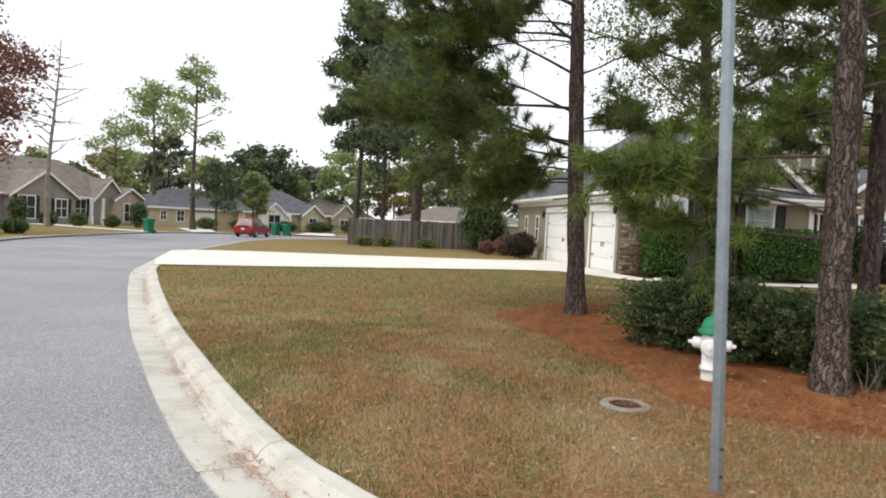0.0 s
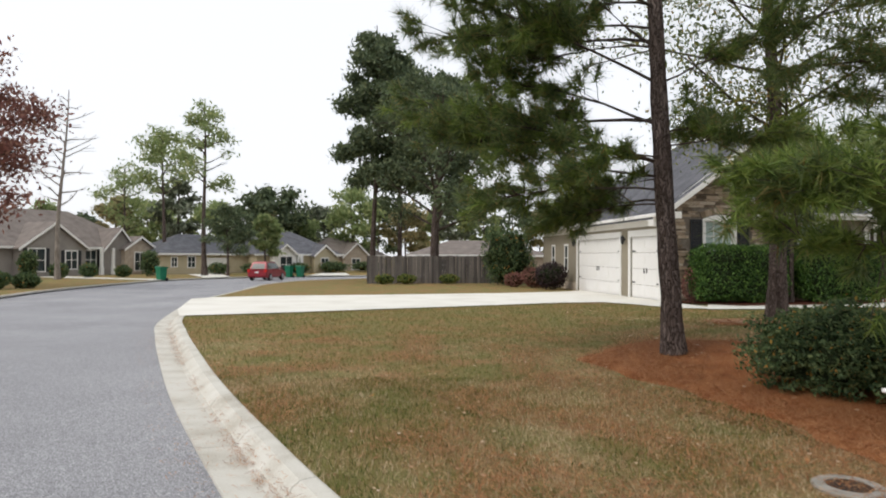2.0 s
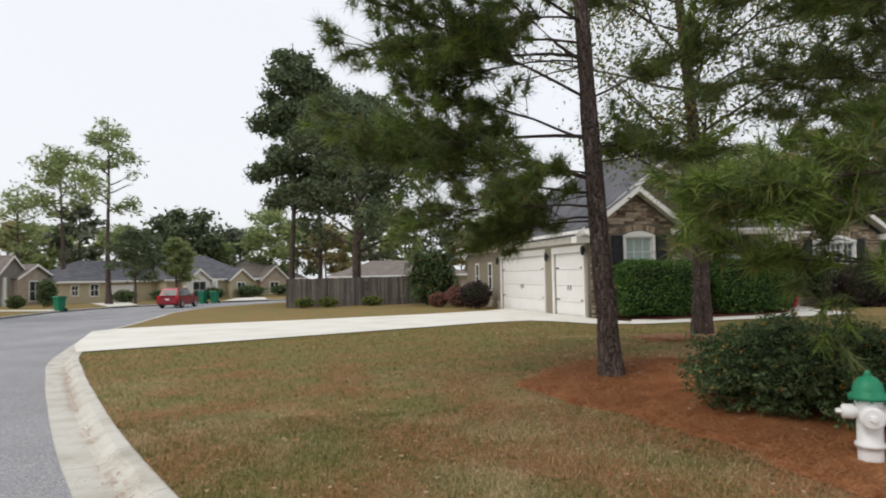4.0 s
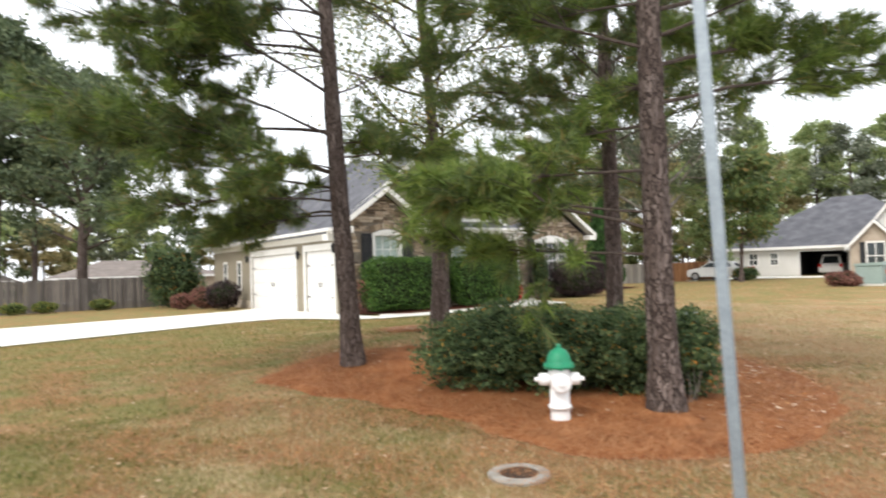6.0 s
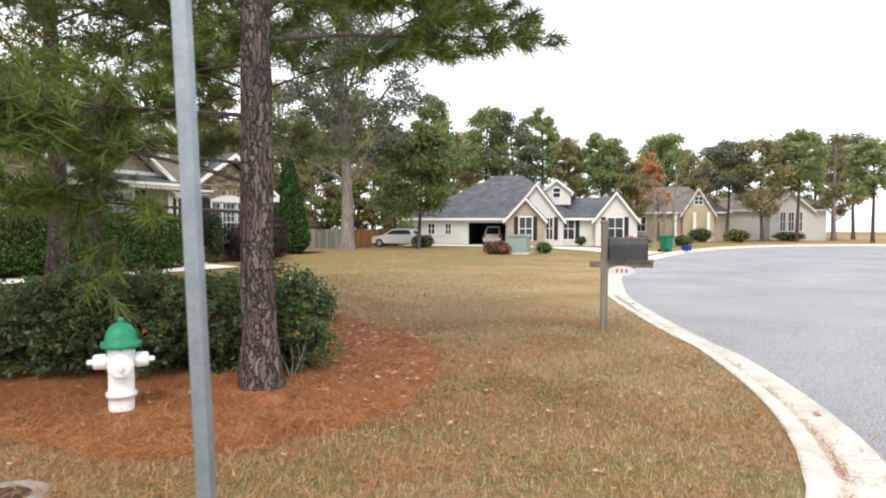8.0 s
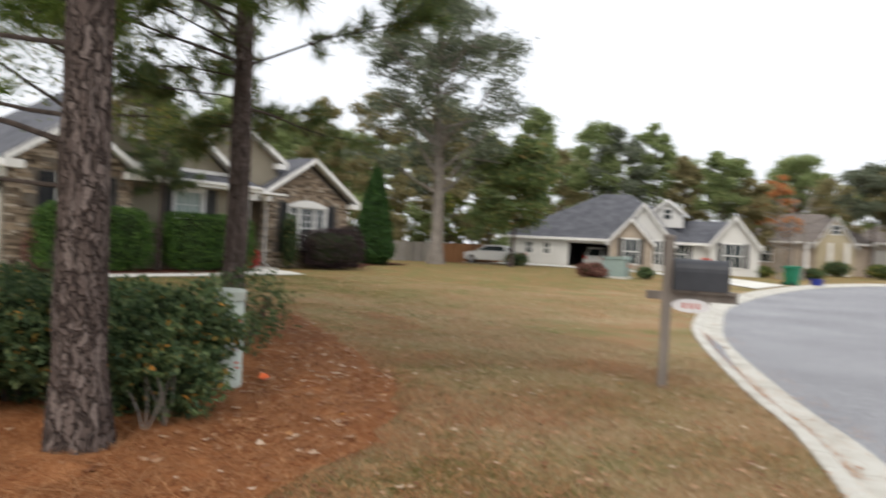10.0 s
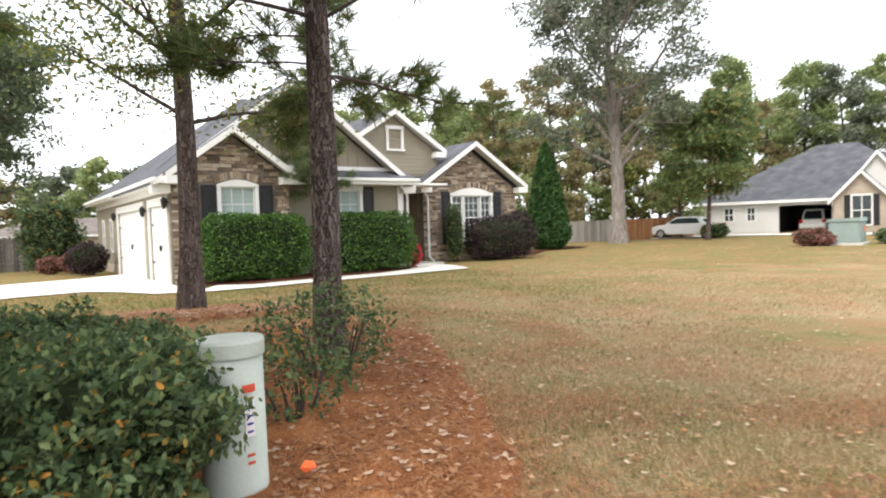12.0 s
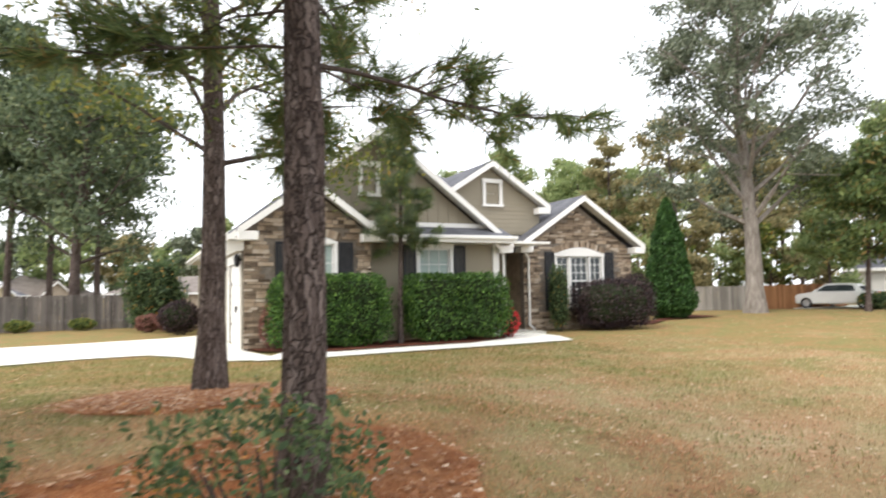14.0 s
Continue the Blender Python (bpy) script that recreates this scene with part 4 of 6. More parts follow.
def near_pine(base, height, r0, limbs, label, seed, lean=(0, 0), tufts=3.2, extra=26, crown_from=5.0, mats=("needles",), group="pines on the corner lot", reach=2.6, name="pine_tree", needles=52):
    """A pine close by: a plated trunk, limbs, twigs and bundles of needles. limbs: height, compass angle, length, rise, droop."""
    rnd, rng = random.Random(seed), np.random.default_rng(seed)
    tree = hold(name, label, "tree", group=group)
    gz = h(base[0], base[1])
    tp = trunk_points((base[0], base[1], gz), height, lean, rnd, n=40)
    rr = [r0 * (1.35 - 0.35 * min(1, i / 2)) * (1 - 0.78 * i / 39) for i in range(40)]
    vs, fs = tube_arrays(tp, rr, 26)
    vs = [p + Vector((p.x - c.x, p.y - c.y, 0)) * (0.16 * noise.noise((p.x * 16, p.y * 16, p.z * 3.2)) + 0.07 * noise.noise((p.x * 50, p.y * 50, p.z * 12))) for p, c in ((p, tp[i // 26]) for i, p in enumerate(vs))]
    tm = part("trunk", raw("trunk", vs, fs, M["bark"]), None, tree, smooth=True)
    rows = list(limbs)
    for i in range(extra):
        t = (i + 0.5) / extra
        rows.append((crown_from + (height - crown_from - 0.3) * t, rnd.uniform(0, 6.28), reach * (1.15 - 0.75 * t) * rnd.uniform(0.5, 1.2), rnd.uniform(-0.1, 0.9), rnd.uniform(-0.03, 0.07)))
    tubes, cents, dirs, sub = [], [], [], []
    for z, az, ln, rise, droop in rows:
        pts = limb_path(along(tp, z), az, ln, rise, droop, rnd)
        rb = 0.007 + 0.005 * ln * rnd.uniform(0.7, 1.3)
        tubes.append(tube_arrays(pts, [rb * (1 - 0.8 * k / 6) for k in range(7)], 6))
        for k in range(int(ln * tufts)):
            t = rnd.uniform(0.3, 1.0)
            i = min(5, int(t * 6))
            p = pts[i].lerp(pts[i + 1], t * 6 - i)
            d = (pts[i + 1] - pts[i]).normalized()
            w = (d + Vector((rnd.uniform(-1, 1), rnd.uniform(-1, 1), rnd.uniform(-0.35, 0.75)))).normalized()
            q = p + w * rnd.uniform(0.3, 0.95) * (0.6 + 0.2 * ln)
            tubes.append(tube_arrays([p, p.lerp(q, 0.5) + Vector((0, 0, 0.03)), q], [0.009, 0.006, 0.003], 4))
            for j in range(rnd.randint(2, 5)):
                f = rnd.uniform(0.45, 1.0)
                c = p.lerp(q, f) + Vector((rnd.uniform(-0.1, 0.1), rnd.uniform(-0.1, 0.1), rnd.uniform(-0.07, 0.07)))
                cents.append(c)
                dirs.append((w + Vector((rnd.uniform(-0.6, 0.6), rnd.uniform(-0.6, 0.6), rnd.uniform(-0.2, 0.5)))).normalized())
        cents.append(pts[-1])
        dirs.append((pts[-1] - pts[-2]).normalized())
    part("branching", raw("branching", *join_tubes(tubes), M["twig"]), None, tree)
    cents, dirs = np.array(cents), np.array(dirs)
    pick = rng.integers(0, len(mats), len(cents))
    for k, mt in enumerate(mats):
        sel = pick == k
        if sel.any():
            part("foliage", tri_mesh("foliage", needle_tufts(cents[sel], dirs[sel], rng, needles), M[mt]), None, tree)
    return tree


def crown_points(rnd, rng, pts_limbs, per, spread):
    out = []
    for p in pts_limbs:
        out.append(np.array(p) + rng.normal(size=(per, 3)) * np.array(spread))
    return np.concatenate(out)


def broad_tree(base, height, r0, crown_r, crown_from, mat, label, seed, leaf=0.2, clumps=60, per=70, bark="bark", name="tree", group="", limbs=16, sparse=1.0, oval=1.0, clump=0.42, z0=None, rise=(0.15, 0.7), stout=0.32):
    """A tree with forking limbs and a crown of leaf clumps, uneven in outline, with gaps."""
    rnd, rng = random.Random(seed), np.random.default_rng(seed)
    tree = hold(name, label, "tree", group=group)
    gz = h(base[0], base[1]) if z0 is None else z0
    tp = trunk_points((base[0], base[1], gz), height * 0.93, (rnd.uniform(-0.03, 0.03), rnd.uniform(-0.03, 0.03)), rnd, 0.08, 14)
    vs, fs = tube_arrays(tp, [r0 * (1.4 if i == 0 else 1.0) * (1 - 0.85 * i / 13) for i in range(14)], 10)
    part("trunk", raw("trunk", vs, fs, M[bark]), None, tree, smooth=True)
    tubes, ends = [], []
    for i in range(limbs):
        t = (i + rnd.random()) / limbs
        z = gz + crown_from + (height * 0.92 - crown_from) * t * 0.92
        width = crown_r * (math.sin(math.pi * min(1, 0.22 + 0.72 * t ** oval)) ** 0.7)
        pts = limb_path(along(tp, z), i * 2.4 + rnd.uniform(-0.4, 0.4), width * rnd.uniform(0.65, 1.15), rnd.uniform(*rise), rnd.uniform(-0.04, 0.06), rnd)
        tubes.append(tube_arrays(pts, [r0 * stout * (1 - 0.5 * t) * (1 - 0.85 * k / 6) + 0.01 for k in range(7)], 5))
        ends += [pts[k].lerp(pts[k + 1], rnd.random()) for k in (2, 3, 4, 5, 5)]
        for k in (3, 4):
            tw = limb_path(pts[k], i * 2.4 + rnd.uniform(-1.3, 1.3), width * rnd.uniform(0.25, 0.5), rnd.uniform(-0.1, 0.7), 0.0, rnd, 4)
            tubes.append(tube_arrays(tw, [r0 * 0.09 * (1 - 0.7 * j / 3) + 0.008 for j in range(4)], 4))
            ends += tw[1:]
    part("branching", raw("branching", *join_tubes(tubes), M["twig"] if bark == "bark" else M[bark]), None, tree)
    if clumps:
        rnd.shuffle(ends)
        c = crown_points(rnd, rng, [ends[i % len(ends)] + Vector((rnd.uniform(-0.5, 0.5), rnd.uniform(-0.5, 0.5), rnd.uniform(-0.3, 0.5))) * crown_r * 0.22 for i in range(clumps)], per, (clump * crown_r * 0.32, clump * crown_r * 0.32, clump * crown_r * 0.2))
        part("crown", tri_mesh("crown", leaf_cards(c, rng, leaf), M[mat], 4), None, tree)
    return tree


def shrub(name, base, size, mat, label, seed, leaves=6000, leaf=0.05, category="shrub", group="", square=2.0, stems=6, uneven=0.18, floor=0.05, rz=0.0, shade_core=True, fine=False):
    """A bush: stems, an inner mass coloured dark as the shade within, and many leaves near its uneven surface."""
    rnd, rng = random.Random(seed), np.random.default_rng(seed)
    ob = hold(name, label, category, Matrix.Translation((base[0], base[1], h(base[0], base[1]))) @ Matrix.Rotation(rz, 4, "Z"), group)
    a, b, c = size[0] / 2, size[1] / 2, size[2] / 2
    d = rng.normal(size=(leaves, 3))
    d /= np.linalg.norm(d, axis=1)[:, None]
    k = (np.abs(d) ** square).sum(1) ** (-1 / square)
    wob = np.array([1 + uneven * noise.noise((x * 2.2 + seed, y * 2.2, z * 2.2)) + uneven * 0.6 * noise.noise((x * 6 + seed, y * 6, z * 6)) for x, y, z in d])
    r = rng.uniform(0.72, 1.03, leaves) ** 0.6
    p = d * (k * wob * r)[:, None] * np.array((a, b, c)) + np.array((0, 0, c + floor))
    p = p[p[:, 2] > 0.02]
    if shade_core:
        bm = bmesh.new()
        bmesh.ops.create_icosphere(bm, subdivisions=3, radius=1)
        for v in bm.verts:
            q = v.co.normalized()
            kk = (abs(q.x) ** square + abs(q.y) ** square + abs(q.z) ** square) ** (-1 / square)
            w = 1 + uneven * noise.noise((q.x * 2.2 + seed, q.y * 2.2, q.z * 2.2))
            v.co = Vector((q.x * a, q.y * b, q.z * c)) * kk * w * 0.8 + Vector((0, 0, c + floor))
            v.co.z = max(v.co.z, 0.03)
        part("shade_mass", bm, M["shade_core"], ob)
    tubes = []
    for i in range(stems):
        az = rnd.uniform(0, 6.28)
        s = Vector((math.cos(az) * a * 0.25, math.sin(az) * b * 0.25, -0.03))
        e = Vector((math.cos(az) * a * 0.6, math.sin(az) * b * 0.6, c * 1.3))
        tubes.append(tube_arrays([s, s.lerp(e, 0.5) + Vector((0.03, 0.02, 0)), e], [0.02, 0.014, 0.006], 5))
    part("stem", raw("stem", *join_tubes(tubes), M["twig"]), None, ob)
    part("foliage", tri_mesh("foliage", leaf_cards(p, rng, leaf, 0.0, fine), M[mat], 6 if fine else 4), None, ob)
    return ob


low_left = [(2.55 + 0.42 * k + 0.17 * (k % 3), 2.75 + 0.24 * ((k * 5) % 7 - 3), 2.6 + 0.35 * ((k * 3) % 5), 0.1 + 0.09 * ((k * 2) % 5), 0.06 - 0.005 * k) for k in range(10)]
low_left += [(2.5 + 0.21 * k, 2.5 + 0.2 * ((k * 3) % 6), 2.3 + 0.3 * ((k * 5) % 4), 0.02 + 0.08 * (k % 4), 0.05) for k in range(4)]
near_pine((2.6, 10.5), 13.5, 0.165, low_left + [(4.4, 0.3, 2.6, 0.45, 0.02), (3.6, 0.7, 2.3, 0.3, 0.03), (3.2, 3.9, 1.9, 0.05, 0.1), (2.9, 2.3, 1.7, 0.0, 0.1), (3.4, -0.3, 1.5, 0.1, 0.06), (6.2, 2.9, 3.8, 0.3, 0.01), (6.6, 3.4, 3.6, 0.3, 0.01), (7.2, 2.6, 3.6, 0.3, 0.01)],
          "tall pine with low spreading limbs and long needles", 11, (-0.035, 0.01), 10.5, 26, 4.8, ("needles", "needles", "needles_bright"), reach=3.3, needles=48)
# upper crown, mostly unseen, is made wide and dense to shade the ground below
near_pine((4.62, 5.86), 13.0, 0.165, [(1.7, 2.55, 2.2, 0.06, 0.03), (4.1, 0.6, 2.8, 0.25, 0.03), (1.95, 2.75, 2.5, 0.3, 0.07), (2.15, 2.3, 2.4, 0.1, 0.05), (2.6, 2.95, 2.4, -0.05, 0.03), (3.3, -0.35, 2.8, 0.2, 0.02), (3.7, -0.1, 3.3, 0.3, 0.02), (4.0, -0.7, 3.2, 0.3, 0.02), (3.1, 1.4, 2.4, 0.1, 0.03), (3.6, 0.9, 2.6, 0.15, 0.03), (3.9, 2.6, 2.4, 0.3, 0.02), (4.4, 1.6, 2.4, 0.3, 0.02), (4.6, 3.2, 2.6, 0.3, 0.02), (4.8, -0.5, 3.4, 0.3, 0.02), (4.3, -0.3, 3.4, 0.25, 0.02)],
          "pine with plated bark standing in straw beside the shrubs", 12, (-0.025, 0.0), 9.0, 34, 5.0, ("needles", "needles_bright", "needles_bright"), reach=3.5)
near_pine((7.3, 9.9), 14.0, 0.16, [(3.75, -0.5, 2.6, 0.5, 0.04), (4.0, 2.6, 2.2, 0.4, 0.02), (3.3, 2.9, 1.6, 0.1, 0.05), (3.2, 0.4, 2.5, 0.05, 0.02), (3.2, 0.9, 2.0, 0.1, 0.06), (3.0, 1.25, 1.5, 0.2, 0.12), (2.9, 1.6, 1.7, 0.2, 0.12), (3.6, 2.2, 1.6, 0.2, 0.08), (3.7, 1.2, 2.2, 0.25, 0.05), (4.2, 3.4, 2.4, 0.3, 0.02), (4.6, 2.2, 2.2, 0.3, 0.02), (5.2, 0.2, 2.6, 0.5, 0.02), (3.8, 3.0, 2.8, 0.2, 0.03), (4.4, 2.7, 3.0, 0.3, 0.02), (4.9, 3.5, 2.8, 0.3, 0.02), (4.2, 1.4, 2.4, 0.3, 0.02), (4.7, 4.2, 2.4, 0.3, 0.02)],
          "slender pine with red-brown plated bark", 13, (0.0, -0.01), 6.5, 26, 5.2, ("needles",), reach=2.5, needles=34)
broad_tree((6.36, 15.25), 15.5, 0.2, 4.2, 3.1, "gum", "tall broadleaf tree with sparse yellow-green leaves in a straw mound", 14, 0.055, 620, 60, "bark", "gum_tree", limbs=38, clump=0.34, stout=0.17)

# shrubs in the straw bed
for i, (x, y, sx, sy, sz) in enumerate(((3.75, 8.1, 1.75, 1.6, 0.95), (4.5, 7.3, 1.6, 1.5, 0.93), (5.2, 6.62, 1.25, 1.4, 0.93), (4.75, 9.05, 1.75, 1.5, 0.78), (5.3, 8.05, 1.35, 1.35, 0.76))):
    shrub("azalea_shrub", (x, y), (sx, sy, sz), "shrub", "dark green leafy shrub with a few orange leaves", 20 + i, 17000, 0.027, group="shrubs in the straw bed", uneven=0.6, fine=True)
shrub("small_shrub", (7.05, 9.0), (1.3, 1.0, 0.82), "shrub", "sparse low green shrub at the foot of a pine", 25, 1800, 0.03, group="shrubs in the straw bed", uneven=0.5, shade_core=False, stems=12, fine=True)
shrub("small_shrub", (6.5, 8.0), (1.0, 0.8, 0.6), "shrub", "sparse low green shrub in the straw", 26, 800, 0.03, group="shrubs in the straw bed", uneven=0.5, shade_core=False, stems=9, fine=True)

# planting by the house
for i, (u, sx) in enumerate(((2.3, 3.3), (6.5, 3.4))):
    x, y = plan(u, -0.84 if i == 0 else -0.66)
    shrub("clipped_hedge", (x, y), (sx, 1.25, 1.9), "hedge", "bright green clipped box-shaped hedge in mulch", 30 + i, 14000, 0.05, "hedge", "hedges before the front windows", 6.0, 8, 0.13, 0.16, PHI)
x, y = plan(14.1, 0.9)
shrub("burgundy_bush", (x, y), (3.2, 2.0, 1.75), "burgundy", "dark purple clipped bush before the arched window", 33, 7000, 0.05, "bush", "", 3.5, 7, 0.1, 0.1, PHI)
x, y = plan(15.5, 1.25)
shrub("burgundy_bush", (x, y), (1.5, 1.3, 2.0), "burgundy", "dark purple rounded bush at the wall", 34, 2500, 0.05, "bush", "", 2.6, 5, 0.12, 0.1)
x, y = plan(11.85, 1.3)
shrub("narrow_shrub", (x, y), (0.7, 0.7, 2.3), "shrub", "narrow upright dark shrub at the window", 35, 1500, 0.05, "shrub", "", 3, 4, 0.2, 0.1)


def cypress(base, height, r, seed, label, n=16000):
    rnd, rng = random.Random(seed), np.random.default_rng(seed)
    ob = hold("cypress", label, "tree")
    gz = h(*base)
    t = rng.uniform(0, 1, n) ** 1.25
    az = rng.uniform(0, 2 * math.pi, n)
    prof = r * np.minimum(1, (t + 0.02) / 0.12) ** 0.4 * (1 - t) ** 0.62 * 1.08
    wob = np.array([1 + 0.16 * noise.noise((math.cos(q) * 3, math.sin(q) * 3, k * 9)) for q, k in zip(az, t)])
    rr = prof * wob * rng.uniform(0.8, 1.04, n)
    c = np.stack([base[0] + np.cos(az) * rr, base[1] + np.sin(az) * rr, gz + 0.08 + t * height], 1)
    part("foliage", tri_mesh("foliage", leaf_cards(c, rng, 0.09, -0.8), M["cypress"], 4), None, ob)
    # solid filler, its dark colour standing for shade behind the foliage
    part("shade_mass", lathe([(r * 0.55, 0.1), (r * 0.85, height * 0.15), (r * 0.6, height * 0.55), (0.05, height * 0.93)], 14, m=Matrix.Translation((base[0], base[1], gz))), M["shade_core"], ob)
    part("trunk", raw("trunk", *tube_arrays([Vector((*base, gz - 0.05)), Vector((*base, gz + 1.0))], [0.12, 0.1], 8), M["twig"]), None, ob)


near_pine(plan(4.55, -0.75), 6.9, 0.085, [], "slim young conifer with a bare stem between the hedges", 41, (0, 0), 8.0, 46, 2.7, ("needles", "oak"), "", 0.8, "young_conifer", 40)
cypress((25.9, 32.2), 5.7, 1.2, 40, "dense green columnar cypress beside the house")


# ---- street furniture ----
def at_ground(x, y, rz=0.0, lift=0.0):
    return Matrix.Translation((x, y, h(x, y) + lift)) @ Matrix.Rotation(radians(rz), 4, "Z")


pole = hold("sign_pole", "bare galvanised square steel sign pole leaning slightly", "pole", at_ground(2.25, 3.06, 33))
lean = Matrix.Rotation(radians(2.3), 4, Vector((-0.5, -0.85, 0.0)))
bm = boxes((-0.029, 0.029, -0.029, 0.029, -0.3, 3.7), bevel=0.005)
bmesh.ops.transform(bm, matrix=Matrix.Rotation(radians(-33), 4, "Z") @ lean @ Matrix.Rotation(radians(33), 4, "Z"), verts=bm.verts)
part("tube", bm, M["galv"], pole)
for z in (0.12, 0.3):
    bm = lathe([(0.011, 0), (0.011, 0.012)], 6, m=Matrix.Rotation(radians(-33), 4, "Z") @ lean @ Matrix.Rotation(radians(33), 4, "Z") @ Matrix.Translation((0, -0.03, z)) @ Matrix.Rotation(radians(90), 4, "X"))
    part("bolt", bm, M["iron"], pole)

hyd = hold("fire_hydrant", "white fire hydrant with a green bonnet in pine straw", "hydrant", at_ground(3.37, 6.14, -28, 0.02))
part("barrel", lathe([(0.098, -0.08), (0.098, -0.02), (0.098, 0.1), (0.098, 0.14), (0.118, 0.145), (0.118, 0.175), (0.1, 0.185), (0.098, 0.36), (0.104, 0.5), (0.108, 0.555)], 28), M["hyd_white"], hyd, smooth=True)
bon = part("bonnet", lathe([(0.15, 0.55), (0.156, 0.565), (0.15, 0.59), (0.125, 0.6), (0.122, 0.63), (0.108, 0.68), (0.075, 0.725), (0.04, 0.745), (0.036, 0.75)], 28), M["hyd_green"], hyd, "green domed bonnet", smooth=True)
part("operating_nut", lathe([(0.03, 0.742), (0.028, 0.775), (0.018, 0.79)], 5), M["hyd_green"], bon)
for i in range(8):
    a = 2 * math.pi * i / 8
    part("flange_bolt", lathe([(0.012, 0.535), (0.012, 0.6)], 6, m=Matrix.Translation((0.137 * math.cos(a), 0.137 * math.sin(a), 0))), M["hyd_green"], bon)
for ang, r, reach, z, nm in ((-90, 0.096, 0.175, 0.41, "pumper_nozzle"), (0, 0.062, 0.205, 0.435, "hose_nozzle"), (180, 0.062, 0.205, 0.435, "hose_nozzle")):
    m = Matrix.Translation((0, 0, z)) @ Matrix.Rotation(radians(ang), 4, "Z") @ Matrix.Rotation(radians(90), 4, "Y")
    noz = part(nm, lathe([(r * 0.8, 0.06), (r * 0.82, 0.11), (r * 1.05, 0.112), (r, reach - 0.012), (r * 0.8, reach)], 20, m=m), M["hyd_white"], hyd)
    part("cap_nut", lathe([(0.03, reach - 0.004), (0.022, reach + 0.045)], 5, m=m), M["hyd_white"], noz)

cover = hold("valve_cover", "round iron valve cover in a concrete collar", "manhole cover", at_ground(2.15, 5.02) @ Matrix.Scale(0.92, 4))
part("collar", lathe([(0.26, -0.05), (0.265, 0.02), (0.25, 0.034), (0.175, 0.036), (0.165, 0.028), (0.165, -0.02)], 32), M["collar"], cover)
lid = part("lid", lathe([(0.163, 0.0), (0.163, 0.026), (0.15, 0.03), (0.02, 0.03)], 30), M["iron"], cover)
for r in (0.05, 0.09, 0.13):
    part("raised_ring", lathe([(r - 0.008, 0.028), (r - 0.006, 0.036), (r + 0.006, 0.036), (r + 0.008, 0.028)], 28), M["iron"], lid)

ped = hold("cable_pedestal", "pale green round cable pedestal with warning labels", "pedestal", at_ground(5.94, 6.93, 0, -0.1) @ Matrix.Diagonal((1.17, 1.17, 1.11, 1)))
part("housing", lathe([(0.165, -0.08), (0.165, 0.06), (0.158, 0.07), (0.152, 0.86)], 36), M["pedestal"], ped, smooth=True)
part("cap", lathe([(0.162, 0.83), (0.164, 0.9), (0.158, 0.915), (0.03, 0.925)], 36), M["pedestal"], ped, "pale grey-green round cap", smooth=False)
for z0, z1, mt, wd in ((0.655, 0.695, "label_red", 0.36), (0.618, 0.63, "label_red", 0.26), (0.43, 0.612, "label_white", 0.26), (0.33, 0.345, "label_red", 0.2), (0.29, 0.305, "label_red", 0.2)):
    verts, faces = [], []
    for i in range(7):
        a = radians(-69) + wd * 1.2 * (i / 6 - 0.5)
        for z in (z0, z1):
            verts.append((0.161 * math.cos(a), 0.161 * math.sin(a), z))
    for i in range(6):
        faces.append((2 * i, 2 * i + 2, 2 * i + 3, 2 * i + 1))
    part("warning_label", raw("warning_label", verts, faces, M[mt]), None, ped, "red band" if mt == "label_red" else "white printed label")
for z0 in (0.45, 0.49, 0.53, 0.57):
    verts, faces = [], []
    for i in range(5):
        a = radians(-69) + 0.2 * (i / 4 - 0.5)
        for z in (z0, z0 + 0.012):
            verts.append((0.1618 * math.cos(a), 0.1618 * math.sin(a), z))
    part("print_bar", raw("print_bar", verts, [(2 * i, 2 * i + 2, 2 * i + 3, 2 * i + 1) for i in range(4)], M["bin_blue"]), None, ped)

mail = hold("mailbox", "black metal mailbox on a weathered wooden post", "mailbox", at_ground(10.15, 4.95, -58))
part("post", boxes((-0.05, 0.05, -0.05, 0.05, -0.3, 1.66), bevel=0.008), M["post_wood"], mail, "grey weathered wooden post")
part("post_cap", boxes((-0.06, 0.06, -0.06, 0.06, 1.64, 1.7), bevel=0.02), M["post_wood"], mail)
part("arm", boxes((-0.22, 0.72, -0.045, 0.045, 0.98, 1.07), bevel=0.006), M["post_wood"], mail)
pts = [(-0.14, 1.1), (0.14, 1.1), (0.14, 1.3)] + [(0.14 * math.cos(a), 1.3 + 0.14 * math.sin(a)) for a in (math.pi * i / 10 for i in range(1, 10))] + [(-0.14, 1.3)]
body = part("box", prism(pts, 0.055, 0.6, "x"), M["box_black"], mail, "black metal box with a rounded top")
part("box_door", prism([(x * 1.04, 1.1 + (z - 1.1) * 1.02) for x, z in pts], 0.6, 0.62, "x"), M["box_black"], body)
part("flag", boxes((0.4, 0.45, 0.141, 0.15, 1.2, 1.4), (0.35, 0.45, 0.141, 0.15, 1.38, 1.46)), M["label_red"], body, "red flag")
part("base_board", boxes((0.05, 0.72, -0.11, 0.11, 1.07, 1.1)), M["post_wood"], mail)
plate = part("number_plate", prism([(0.25 + 0.2 * math.cos(a), 0.93 + 0.075 * math.sin(a)) for a in (2 * math.pi * i / 24 for i in range(24))], -0.062, -0.048), M["label_white"], mail, "white oval house-number plate")
for x in (0.18, 0.25, 0.32):
    part("digit_bar", boxes((x - 0.014, x + 0.014, -0.066, -0.062, 0.9, 0.96)), M["label_red"], plate)
part("plate_bracket", boxes((0.05, 0.45, -0.05, -0.03, 0.9, 0.99)), M["post_wood"], mail)

